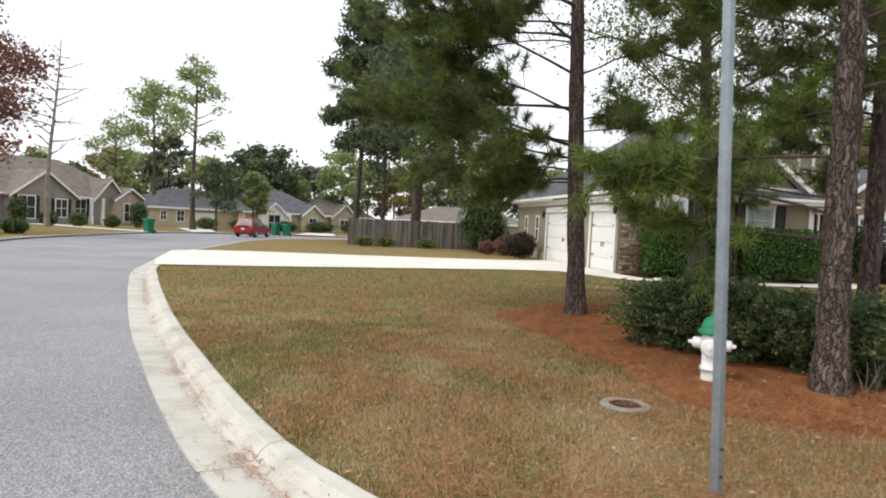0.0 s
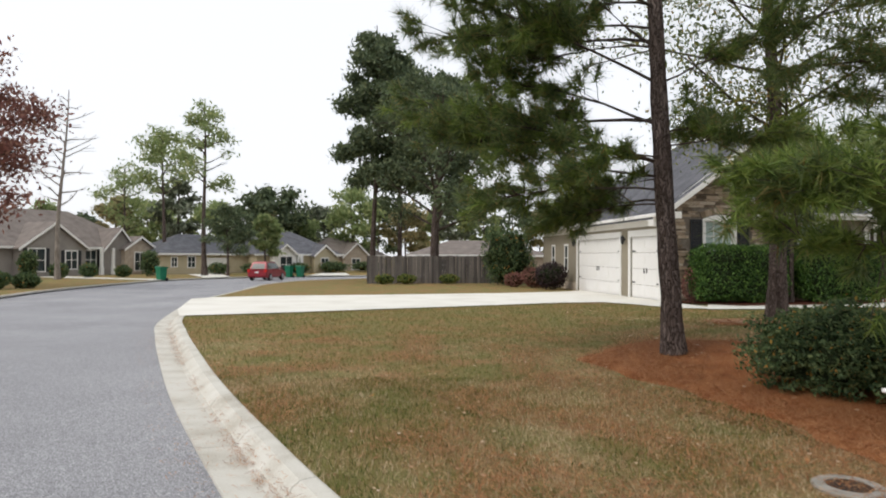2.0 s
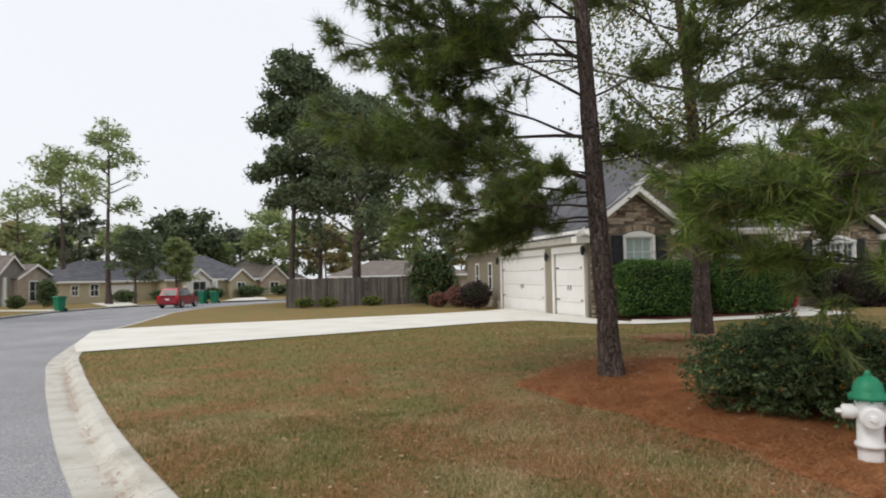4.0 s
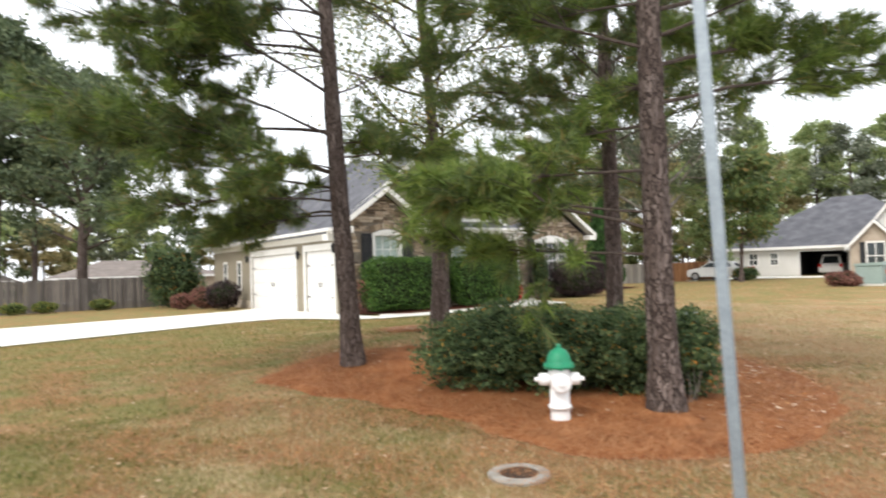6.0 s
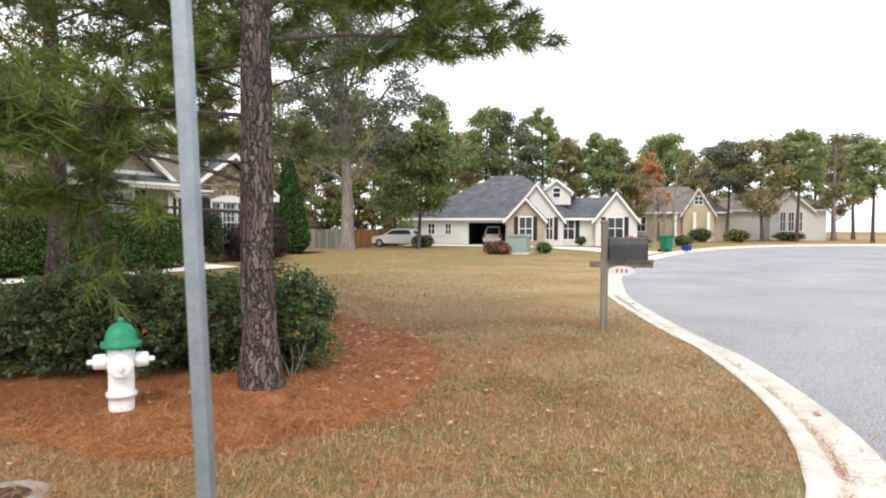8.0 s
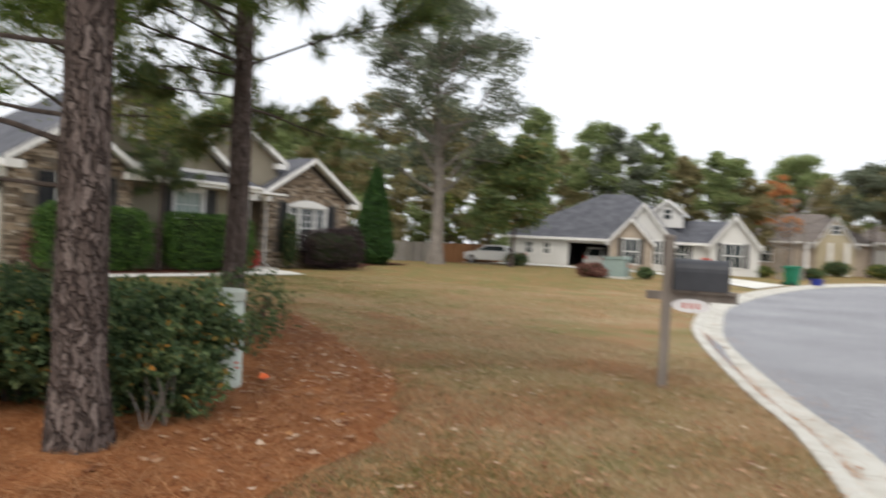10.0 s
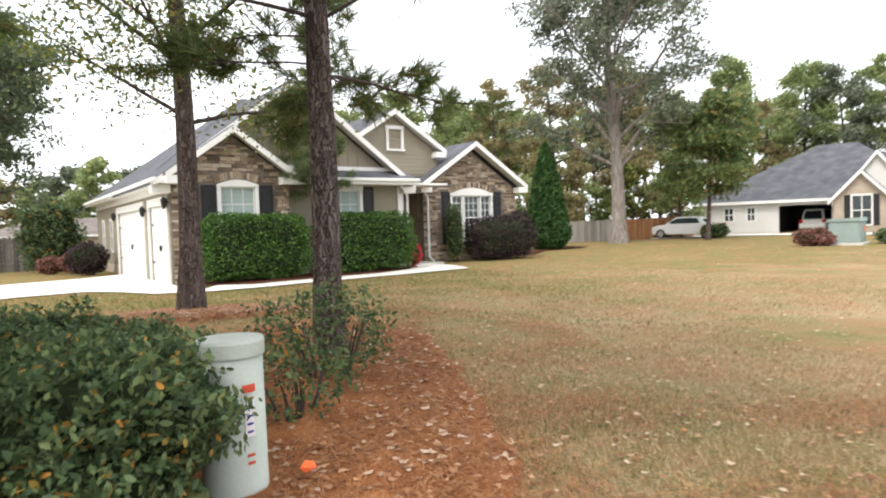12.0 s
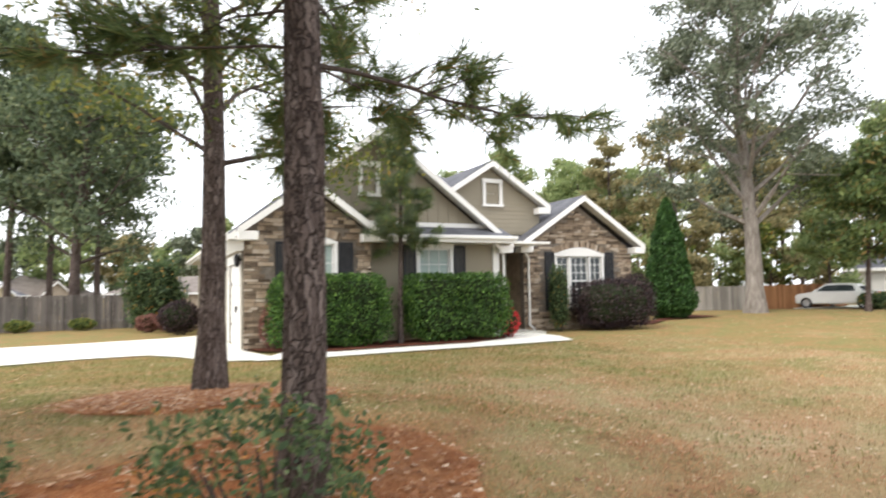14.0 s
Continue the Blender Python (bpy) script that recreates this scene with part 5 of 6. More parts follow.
flag = hold("marker_flag", "small orange marker flag lying in the straw", "flag", at_ground(6.36, 6.92, 20, 0.05) @ Matrix.Scale(0.7, 4))
bm = bmesh.new()
q = [bm.verts.new(p) for p in ((-0.06, -0.04, 0.02), (0.06, -0.05, 0.04), (0.07, 0.02, 0.08), (0.0, 0.05, 0.1), (-0.07, 0.03, 0.05))]
bm.faces.new(q)
bmesh.ops.solidify(bm, geom=bm.faces, thickness=0.003)
part("cloth", bm, M["flag_orange"], flag)
part("wire", raw("wire", *tube_arrays([Vector((-0.06, -0.04, 0.02)), Vector((-0.2, -0.06, -0.03)), Vector((-0.4, -0.05, -0.04))], [0.002] * 3, 5), M["iron"]), None, flag)

ubox = hold("transformer_box", "grey-green utility transformer box on the lawn", "utility box", at_ground(34.8, 21.5, 22))
part("cabinet", boxes((-0.85, 0.85, -0.6, 0.6, 0.1, 1.05), bevel=0.05), M["util"], ubox)
part("lid", prism([(-0.66, 1.05), (0.66, 1.05), (0.62, 1.16), (-0.6, 1.22)], -0.9, 0.9, "x"), M["util"], ubox)
part("pad", boxes((-1.0, 1.0, -0.75, 0.75, -0.1, 0.1), bevel=0.02), M["concrete"], ubox)
part("warning_sign", boxes((0.2, 0.45, -0.62, -0.603, 0.6, 0.85)), M["flag_orange"], ubox)
for i, (x, y, s) in enumerate(((33.1, 22.3, 0.55), (33.7, 22.1, 0.6), (33.4, 21.6, 0.4), (36.0, 20.4, 0.5))):
    shrub("ornamental_grass" if i else "stone_clump", (x, y), (s * 2.2, s * 1.9, s * 1.25), "red_leaf" if i < 3 else "shrub", "small rust-coloured planting beside the utility box", 60 + i, 700, 0.08, "plant", "planting by the utility box", uneven=0.4)


def bin_thing(x, y, rz, mat, label, s=1.0, name="wheeled_bin"):
    b = hold(name, label, "trash bin", at_ground(x, y, rz, -0.1) @ Matrix.Scale(s, 4))
    bm = boxes((-0.27, 0.27, -0.3, 0.3, 0.06, 0.95), bevel=0.02)
    for v in bm.verts:
        k = 0.8 + 0.2 * v.co.z / 0.95
        v.co.x, v.co.y = v.co.x * k, v.co.y * k
    part("body", bm, M[mat], b)
    part("lid", prism([(-0.34, 0.95), (0.36, 0.95), (0.33, 1.03), (-0.2, 1.07), (-0.34, 1.02)], -0.31, 0.31, "x"), M[mat], b)
    for sx in (-0.26, 0.26):
        part("wheel", lathe([(0.12, -0.03), (0.13, 0), (0.12, 0.03)], 14, m=Matrix.Translation((sx, 0.27, 0.12)) @ Matrix.Rotation(radians(90), 4, "Y")), M["tyre"], b)
    part("handle", boxes((-0.24, 0.24, 0.34, 0.38, 0.93, 0.97), bevel=0.01), M[mat], b)


bin_thing(-25.3, 51.6, -25, "bin_green", "dark green wheeled bin on the kerb", 1.12)
bin_thing(-18.1, 63.2, -20, "bin_green", "dark green wheeled bin by a driveway", 1.1)
bin_thing(-17.1, 63.5, -20, "bin_green", "dark green wheeled bin by a driveway", 1.1)
bin_thing(43.9, 15.6, 70, "bin_green", "green wheeled bin standing at the kerb", 1.15)
rb = hold("recycling_box", "small blue recycling box at the kerb", "recycling box", at_ground(46.2, 15.0, 70))
part("tub", prism([(-0.24, 0.0), (0.24, 0.0), (0.29, 0.36), (-0.29, 0.36)], -0.2, 0.2), M["bin_blue"], rb)
part("rim", boxes((-0.31, 0.31, -0.23, 0.23, 0.35, 0.39), bevel=0.01), M["bin_blue"], rb)


def car(name, m, paint, label, length=4.2, height=1.6, hatch=True):
    """A car, its nose along +x: shaped body, glass house, wheels, lights."""
    c = hold(name, label, "car", m)
    L, H = length / 2, height
    tail = -L
    low = [(tail, 0.35), (tail + 0.1, 0.28), (L - 0.15, 0.28), (L, 0.42), (L - 0.03, 0.68), (L - 0.35, 0.82), (L - 1.15, 0.95), (tail + 0.25, 1.0), (tail + 0.02, 0.92)]
    bm = prism(low, -0.86, 0.86)
    bmesh.ops.bevel(bm, geom=bm.edges[:], offset=0.06, segments=2, affect="EDGES", clamp_overlap=True)
    part("body", bm, M[paint], c, smooth=False)
    back = tail + (0.25 if hatch else 0.95)
    top = [(back - 0.1, 0.95), (L - 1.1, 0.93), (L - 1.85, H - 0.03), (back + 0.9, H), (back + 0.25, H - 0.05)]
    bm = prism(top, -0.74, 0.74)
    for v in bm.verts:
        v.co.y *= 1.0 - 0.2 * max(0, v.co.z - 0.95) / (H - 0.95)
    bmesh.ops.bevel(bm, geom=bm.edges[:], offset=0.04, segments=2, affect="EDGES", clamp_overlap=True)
    part("cabin", bm, M[paint], c)
    for s in (-1, 1):
        side = [(back + 0.25, 1.0), (L - 1.3, 0.99), (L - 1.88, H - 0.12), (back + 0.85, H - 0.1), (back + 0.4, H - 0.14)]
        bm = prism(side, 0.735, 0.755)
        for v in bm.verts:
            v.co.y *= 1.0 - 0.2 * max(0, v.co.z - 0.95) / (H - 0.95)
            v.co.y *= s
        bmesh.ops.recalc_face_normals(bm, faces=bm.faces)
        part("side_glass", bm, M["glass"], c)
        part("tail_light", boxes((tail - 0.02, tail + 0.1, min(s * 0.84, s * 0.62), max(s * 0.84, s * 0.62), 0.72, 0.98), bevel=0.015), M["tail"], c, "red tail light")
        part("head_light", boxes((L - 0.16, L - 0.02, min(s * 0.8, s * 0.5), max(s * 0.8, s * 0.5), 0.58, 0.72), bevel=0.015), M["label_white"], c)
        part("mirror", boxes((L - 1.5, L - 1.36, min(s * 0.8, s * 1.0), max(s * 0.8, s * 1.0), 0.98, 1.1), bevel=0.02), M[paint], c)
        for x in (L - 0.85, tail + 0.8):
            mw = Matrix.Translation((x, s * 0.78, 0.32)) @ Matrix.Rotation(radians(90), 4, "X")
            w = part("wheel", lathe([(0.2, -0.1), (0.3, -0.11), (0.32, -0.06), (0.32, 0.06), (0.3, 0.11), (0.2, 0.1)], 22, m=mw), M["tyre"], c)
            part("rim", lathe([(0.19, -0.105), (0.2, -0.112), (0.04, -0.095), (0.04, 0.095), (0.2, 0.112), (0.19, 0.105)], 16, m=mw), M["rim"], w)
    rear = [(back - 0.06, 1.02), (back + 0.24, H - 0.16)]
    bm = bmesh.new()
    for (x0, z0), (x1, z1) in (rear,):
        bm.faces.new([bm.verts.new(p) for p in ((x0 - 0.05, -0.6, z0), (x0 - 0.05, 0.6, z0), (x1 - 0.07, 0.5, z1), (x1 - 0.07, -0.5, z1))])
    bmesh.ops.solidify(bm, geom=bm.faces, thickness=0.01)
    part("rear_glass", bm, M["glass"], c)
    part("rear_bumper", boxes((tail - 0.05, tail + 0.1, -0.8, 0.8, 0.36, 0.58), bevel=0.03), M[paint], c)
    part("number_plate", boxes((tail - 0.03, tail - 0.005, -0.16, 0.16, 0.66, 0.78)), M["label_white"], c)
    return c


car("red_car", at_ground(-17.9, 55.6, 84, -0.12), "car_red", "red compact hatchback parked at the kerb", 4.2, 1.62)
car("white_car", at_ground(39.3, 35.2, 115, 0.0), "car_white", "white saloon car parked by the garage", 4.6, 1.45, False)

# ---- fences ----
def fence(name, a, b, height, mat, label, board=0.14, rail_side=1):
    root = hold(name, label, "fence")
    va, vb = Vector((*a, 0)), Vector((*b, 0))
    d = (vb - va)
    n = max(2, int(d.length / (board + 0.008)))
    ang = math.atan2(d.y, d.x)
    rnd = random.Random(n)
    bm = boxes((0, board, -0.012, 0.012, -0.3, height - 0.05), bevel=0.003)
    for v in bm.verts:
        if v.co.z > height - 0.1 and (v.co.x < 0.02 or v.co.x > board - 0.02):
            v.co.z -= 0.04
    me = mesh_of("board", bm, M[mat])
    for i in range(n):
        p = va + d * (i / n)
        s = new("board", me)
        s.parent = root
        s.matrix_local = Matrix.Translation((p.x, p.y, h(p.x, p.y) + rnd.uniform(-0.02, 0.03))) @ Matrix.Rotation(ang, 4, "Z") @ Matrix.Rotation(rnd.uniform(-0.01, 0.01), 4, "Y")
    for i in range(int(d.length / 2.4) + 1):
        p = va + d.normalized() * 2.4 * i
        o = part("post", boxes((-0.05, 0.05, 0.03, 0.12, -0.3, height - 0.08)), M[mat], root)
        o.matrix_local = Matrix.Translation((p.x, p.y, h(p.x, p.y))) @ Matrix.Rotation(ang, 4, "Z")
    for z in (0.3, height - 0.35):
        o = part("rail", boxes((0, d.length, 0.014, 0.05, z, z + 0.09)), M[mat], root)
        o.matrix_local = Matrix.Translation((va.x, va.y, h(va.x, va.y))) @ Matrix.Rotation(ang, 4, "Z")


fence("board_fence", (-7.15, 43.3), (2.0, 44.8), 1.95, "fence_wood", "weathered grey-brown wooden board fence")
fence("board_fence", (-7.2, 43.35), (-9.1, 55.4), 1.95, "fence_wood", "weathered grey-brown wooden board fence running back")
fence("grey_fence", (31.9, 38.6), (35.4, 36.9), 1.5, "fence_grey", "pale grey wooden board fence")
fence("red_fence", (35.4, 36.9), (41.2, 36.4), 1.5, "fence_new", "orange-brown stained wooden board fence")


# ---- houses across the streets ----
def simple_house(name, label, c, angle, z0, length, depth, eave, ridge, wall, roof, gables=(), windows=(), doors=(), columns=(), openings=(), ridge_cut=0.35, roofs=()):
    """A neighbouring house: walls, hipped roof, front gables, windows and garage doors, in its own frame."""
    hs = hold(name, label, "house", Matrix.Translation((c[0], c[1], z0)) @ Matrix.Rotation(radians(angle), 4, "Z"))
    part("wall", wall_with_holes([(0, -1.0), (length, -1.0), (length, eave), (0, eave)], [(a, b, 0.0, t) for a, b, t in openings], 0.0, 0.2), M[wall], hs)
    for bx in ((0, 0.2, 0.2, depth, -1, eave), (length - 0.2, length, 0.2, depth, -1, eave), (0, length, depth, depth + 0.2, -1, eave)):
        part("wall", boxes(bx), M[wall], hs)
    for u0, u1, v1, top, ua, ub in roofs:
        hip(hs, u0, u1, -0.45, v1, eave, top, ua, ub, v1 / 2, roof)
    if not roofs:
        hip(hs, -0.45, length + 0.45, -0.45, depth + 0.6, eave, ridge, min(depth / 2, length * ridge_cut), length - min(depth / 2, length * ridge_cut), depth / 2, roof)
    part("fascia", boxes((-0.5, length + 0.5, -0.5, -0.45, eave - 0.14, eave + 0.06)), M["trim"], hs)
    for u, half, apex, front, gmat in gables:
        slope = (apex - eave) / half
        part("gable_wall", prism([(u - half, -0.6), (u + half, -0.6), (u + half, eave), (u, apex - 0.15), (u - half, eave)], front, front + 0.2), M[gmat], hs)
        for s in (-1, 1):
            part("gable_side", boxes((min(u + s * half, u + s * (half - 0.15)), max(u + s * half, u + s * (half - 0.15)), front + 0.2, 1.0, -0.6, eave)), M[gmat], hs)
            w = half + 0.3
            part("roof_slope", prism([(u, apex + 0.12), (u + s * w, apex + 0.12 - slope * w), (u + s * w, apex - slope * w), (u, apex)], front - 0.35, depth / 2), M[roof], hs)
            part("barge_board", prism([(u, apex + 0.1), (u + s * w, apex + 0.1 - slope * w), (u + s * w, apex - 0.16 - slope * w), (u, apex - 0.16)], front - 0.39, front - 0.35), M["trim"], hs)
    for u0, u1, a, b, v, shut in windows:
        w = new("window")
        w.parent = hs
        part("pane", boxes((u0, u1, v - 0.03, v - 0.01, a, b)), M["glass"], w)
        rim = [(u0 - 0.1, u0, v - 0.06, v, a - 0.1, b + 0.12), (u1, u1 + 0.1, v - 0.06, v, a - 0.1, b + 0.12), (u0, u1, v - 0.06, v, b, b + 0.12), (u0, u1, v - 0.06, v, a - 0.1, a), ((u0 + u1) / 2 - 0.03, (u0 + u1) / 2 + 0.03, v - 0.05, v, a, b), (u0, u1, v - 0.052, v, (a + b) / 2 - 0.03, (a + b) / 2 + 0.03)]
        part("frame", boxes(*rim), M["trim"], w)
        if shut:
            for x in (u0 - 0.5, u1 + 0.12):
                part("shutter", boxes((x, x + 0.36, v - 0.05, v - 0.005, a - 0.05, b + 0.08)), M["shutter"], hs)
    for u0, u1, t in doors:
        d = part("garage_door", boxes((u0, u1, -0.05, -0.01, -0.3, t)), M["white_door"], hs)
        for k in range(1, 4):
            part("groove", boxes((u0, u1, -0.056, -0.05, t * k / 4 - 0.012, t * k / 4 + 0.012)), M["trim"], d)
    for u, v in columns:
        part("column", boxes((u - 0.15, u + 0.15, v - 0.15, v + 0.15, -0.6, eave), (u - 0.2, u + 0.2, v - 0.2, v + 0.2, -0.6, 0.5), bevel=0.02), M["trim"], hs)
    return hs


h2 = simple_house("white_house", "white single-storey house with dark hipped roof and open garage", (45.6, 39.8), -67.5, 0.12, 20.8, 13, 2.35, 6.6, "white_wall", "shingle",
                  [(11.4, 1.7, 4.1, -0.9, "brick_wall"), (12.3, 2.4, 5.3, -0.5, "white_wall"), (19.25, 1.75, 4.5, -0.7, "white_wall")],
                  [(10.85, 11.95, 0.55, 2.45, -0.9, True), (13.2, 13.75, 0.6, 2.4, -0.5, True), (14.55, 15.6, 0.6, 2.4, 0.0, True), (18.5, 19.8, 0.7, 2.4, -0.7, True), (2.0, 2.6, 1.0, 1.9, 0, False), (3.7, 4.2, 1.0, 1.9, 0, False)], (), (), [(5.9, 9.4, 2.0)], roofs=((-0.45, 16.0, 13.6, 6.7, 7.2, 9.9), (11.0, 21.25, 9.0, 4.35, 14.0, 18.6)))
h2.scale = (0.955, 1, 1)
part("garage_inside", boxes((5.5, 9.7, 5.8, 6.0, -0.2, 2.3), (5.5, 5.6, 0.2, 5.8, -0.2, 2.3), (9.6, 9.7, 0.2, 5.8, -0.2, 2.3), (5.5, 9.7, 0.2, 5.8, 2.2, 2.3)), M["dark"], h2, "dark garage interior")
for u, apex, half, vv in ((13.9, 5.75, 1.25, 1.4),):
    part("dormer_wall", prism([(u - half, 3.6), (u + half, 3.6), (u + half, apex - 0.75 * half), (u, apex), (u - half, apex - 0.75 * half)], vv, vv + 0.2), M["white_wall"], h2)
    for s in (-1, 1):
        part("roof_slope", prism([(u, apex + 0.15), (u + s * 1.55, apex + 0.15 - 1.16), (u + s * 1.55, apex - 1.16), (u, apex)], vv - 0.3, 6), M["shingle"], h2)
        part("barge_board", prism([(u, apex + 0.12), (u + s * 1.55, apex - 1.04), (u + s * 1.55, apex - 1.26), (u, apex - 0.1)], vv - 0.34, vv - 0.3), M["trim"], h2)
    part("dormer_window", boxes((u - 0.3, u + 0.3, vv - 0.04, vv - 0.005, 4.3, 5.05)), M["glass"], h2)
    part("dormer_trim", boxes((u - 0.4, u - 0.3, vv - 0.06, vv, 4.2, 5.15), (u + 0.3, u + 0.4, vv - 0.06, vv, 4.2, 5.15), (u - 0.3, u + 0.3, vv - 0.06, vv, 5.05, 5.15), (u - 0.3, u + 0.3, vv - 0.06, vv, 4.64, 4.7)), M["trim"], h2)
gm = h2.matrix_world @ pose(7.55, 3.3, -0.02, 0, 0, 90)
car("white_car", gm, "car_white", "white car parked inside the open garage", 4.4, 1.75)
h3 = simple_house("grey_house", "grey brick house with brown roof and several gables", (-51.5, 46.6), 66.2, -0.3, 32.0, 12, 2.6, 6.8, "grey_wall", "shingle_brown",
                  [(19.8, 3.4, 5.1, -1.2, "grey_wall"), (27.7, 1.9, 4.8, -0.6, "grey_wall"), (29.9, 2.0, 3.9, -1.2, "brick_wall")],
                  [(17.2, 18.8, 0.2, 2.4, -1.2, True), (21.0, 22.2, 0.4, 2.2, -1.2, True), (24.0, 25.2, 0.3, 2.3, 0.0, True), (29.2, 30.5, 0.1, 2.1, -1.2, False), (12.5, 13.6, 0.4, 2.2, 0, True), (7.5, 8.6, 0.4, 2.2, 0, True)], (), [(25.4, -0.7), (26.8, -0.7)])
h4 = simple_house("cream_house", "cream house with dark roof and white garage door", (-35.5, 72.0), 46.1, -0.75, 12.5, 11, 2.45, 4.9, "cream_wall", "shingle",
                  (), [(1.5, 2.1, 1.0, 2.0, 0, False), (3.4, 4.2, 0.9, 2.1, 0, False)], [(5.0, 8.3, 2.0)])
h5 = simple_house("yellow_house", "pale yellow house with dark hipped roof and white gables", (-26.2, 77.9), 42.1, -0.9, 11.5, 12, 2.6, 5.7, "cream_wall", "shingle",
                  [(3.1, 1.45, 3.8, -1.5, "trim"), (8.8, 1.45, 3.8, -1.0, "cream_wall")], [(2.4, 3.9, 0.4, 2.3, -1.5, False), (8.3, 9.3, 0.9, 2.1, -1.0, False)], (), [(5.4, -1.2), (4.9, -1.2)])
h6 = simple_house("tan_house", "tan house with brown hipped roof and a brick gable", (-22.7, 92.2), 29.9, -1.3, 11.0, 10, 2.9, 5.6, "brick_wall", "shingle_brown",
                  [(6.2, 1.9, 4.7, -1.0, "brick_wall")], [(5.5, 6.7, 0.9, 2.4, -1.0, False), (2.0, 3.0, 0.9, 2.3, 0, False)])
h7 = simple_house("porch_house", "tan house with brown roof and a columned porch", (72.5, 31.0), -72, 0.8, 11.5, 10, 2.7, 5.9, "brick_wall", "shingle_brown",
                  [(8.6, 1.6, 5.3, -0.6, "cream_wall")], [(2.0, 3.0, 0.6, 2.2, 0, False), (8.2, 9.0, 3.6, 4.4, -0.6, False)], (), [(6.2, -1.6), (8.2, -1.6), (9.6, -1.6)])
h8 = simple_house("brick_house", "pale brick house with brown roof and a tall window gable", (83.0, 24.5), -77, 1.0, 13.0, 10, 2.9, 5.8, "white_wall", "shingle_brown",
                  [(9.4, 2.2, 5.0, -1.2, "white_wall")], [(8.3, 8.8, 0.5, 2.6, -1.2, False), (9.15, 9.65, 0.5, 2.6, -1.2, False), (10.0, 10.5, 0.5, 2.6, -1.2, False)])
h9 = simple_house("hidden_house", "distant house with a dark roof behind the fence", (-7.0, 73.0), 8, -0.9, 16, 10, 2.6, 4.4, "brick_wall", "shingle_brown", (), [(3, 4, 0.9, 2.1, 0, False), (11, 12, 0.9, 2.1, 0, False)])


def slab(name, pts, label, lift=0.03):
    solid(name, sheet(name, pts, lift, M["drive"], 0), None, label, "driveway", kind="structure")


slab("driveway_2", [(-25.2, 50.0), (-25.2, 52.6), (-31, 55.5), (-40, 62), (-41, 59)], "pale concrete driveway across the street", 0.04)
slab("driveway_3", [(-24.2, 57.5), (-22.9, 60.5), (-29.5, 75.2), (-32.5, 73.0)], "pale concrete driveway before a garage", 0.04)
slab("driveway_4", [(-17.0, 66.2), (-13.0, 68.2), (-16.0, 82.0), (-19.0, 80.5)], "pale concrete driveway by the bins", 0.04)
slab("driveway_5", [(35.5, 14.2), (42.0, 15.2), (45.6, 19.5), (47.0, 24.2), (46.8, 30.2), (45.0, 36.4), (39.5, 38.5), (36.8, 36.0), (42.0, 33.6), (44.2, 29.4), (44.2, 25.0), (41.0, 19.8)], "pale concrete driveway to the open garage", 0.04)


# ---- trees further off ----
def far_tree(x, y, height, r, mat, seed, label, kind="tree", **kw):
    args = dict(leaf=0.3, clumps=70, per=60, name=kind)
    args.update(kw)
    return broad_tree((x, y), height, args.pop("trunk", 0.012 * height + 0.05), r, args.pop("crown_from", height * 0.35), mat, label, seed, **args)


far_tree(-8.0, 51.8, 22.0, 3.6, "oak", 101, "tall dark green tree behind the board fence", clumps=230, per=80, crown_from=6.5, leaf=0.21, limbs=26, clump=0.33, group="trees behind the fence", trunk=0.24)
far_tree(-6.2, 53.0, 20.5, 3.5, "oak", 102, "tall dark green tree behind the board fence", clumps=200, per=80, crown_from=7.0, leaf=0.21, limbs=26, clump=0.33, group="trees behind the fence", trunk=0.22)
far_tree(-2.9, 46.0, 15.0, 6.2, "oak", 103, "spreading dark green tree with a forked trunk by the fence", clumps=250, per=60, crown_from=3.4, leaf=0.16, trunk=0.34, group="trees behind the fence", limbs=30, clump=0.24, rise=(0.3, 1.2))
far_tree(-3.0, 51.5, 17.5, 3.8, "oak", 104, "tall dark green tree behind the board fence", clumps=170, per=80, crown_from=6, leaf=0.21, limbs=24, clump=0.33, group="trees behind the fence", trunk=0.22)
shrub("holly_bush", (1.9, 41.0), (2.9, 2.4, 3.6), "shrub", "large dark evergreen bush at the end of the fence", 105, 6000, 0.09, "bush", "", 2.1, 5, 0.5)
x, y = plan(-1.2, 10.9)
shrub("burgundy_bush", (x, y), (1.7, 1.5, 1.4), "burgundy", "dark purple bush by the garage wall", 106, 2500, 0.06, "bush")
for i, (u, v, s) in enumerate(((-1.4, 13.4, 1.0), (-1.0, 15.2, 1.1), (-2.4, 14.5, 0.8))):
    x, y = plan(u, v)
    shrub("rust_bush", (x, y), (s * 1.4, s * 1.3, s), "red_leaf", "rust-brown low bush by the side wall", 107 + i, 1200, 0.07, "bush", "bushes by the side wall")
for i, (x, y) in enumerate(((-6.0, 42.1), (-4.6, 42.4), (-1.8, 42.9))):
    shrub("low_bush", (x, y), (1.3, 0.9, 0.6), "gum", "low yellowish bush at the fence foot", 111 + i, 700, 0.08, "bush", "bushes at the fence")
far_tree(-37.3, 77.1, 18.5, 4.2, "hazy_green", 120, "tall thin pine with sparse tiered foliage", "pine_tree", clumps=55, per=55, crown_from=9, bark="bark", group="thin pines across the street", leaf=0.24)
far_tree(-28.0, 67.0, 19.5, 3.4, "hazy_green", 121, "tall thin pine with sparse tiered foliage", "pine_tree", clumps=50, per=50, crown_from=9, group="thin pines across the street", leaf=0.22)
far_tree(-43.1, 78.8, 14.5, 4, "hazy_green", 122, "thin pine with sparse foliage", "pine_tree", clumps=40, per=50, crown_from=5, group="thin pines across the street", leaf=0.22)
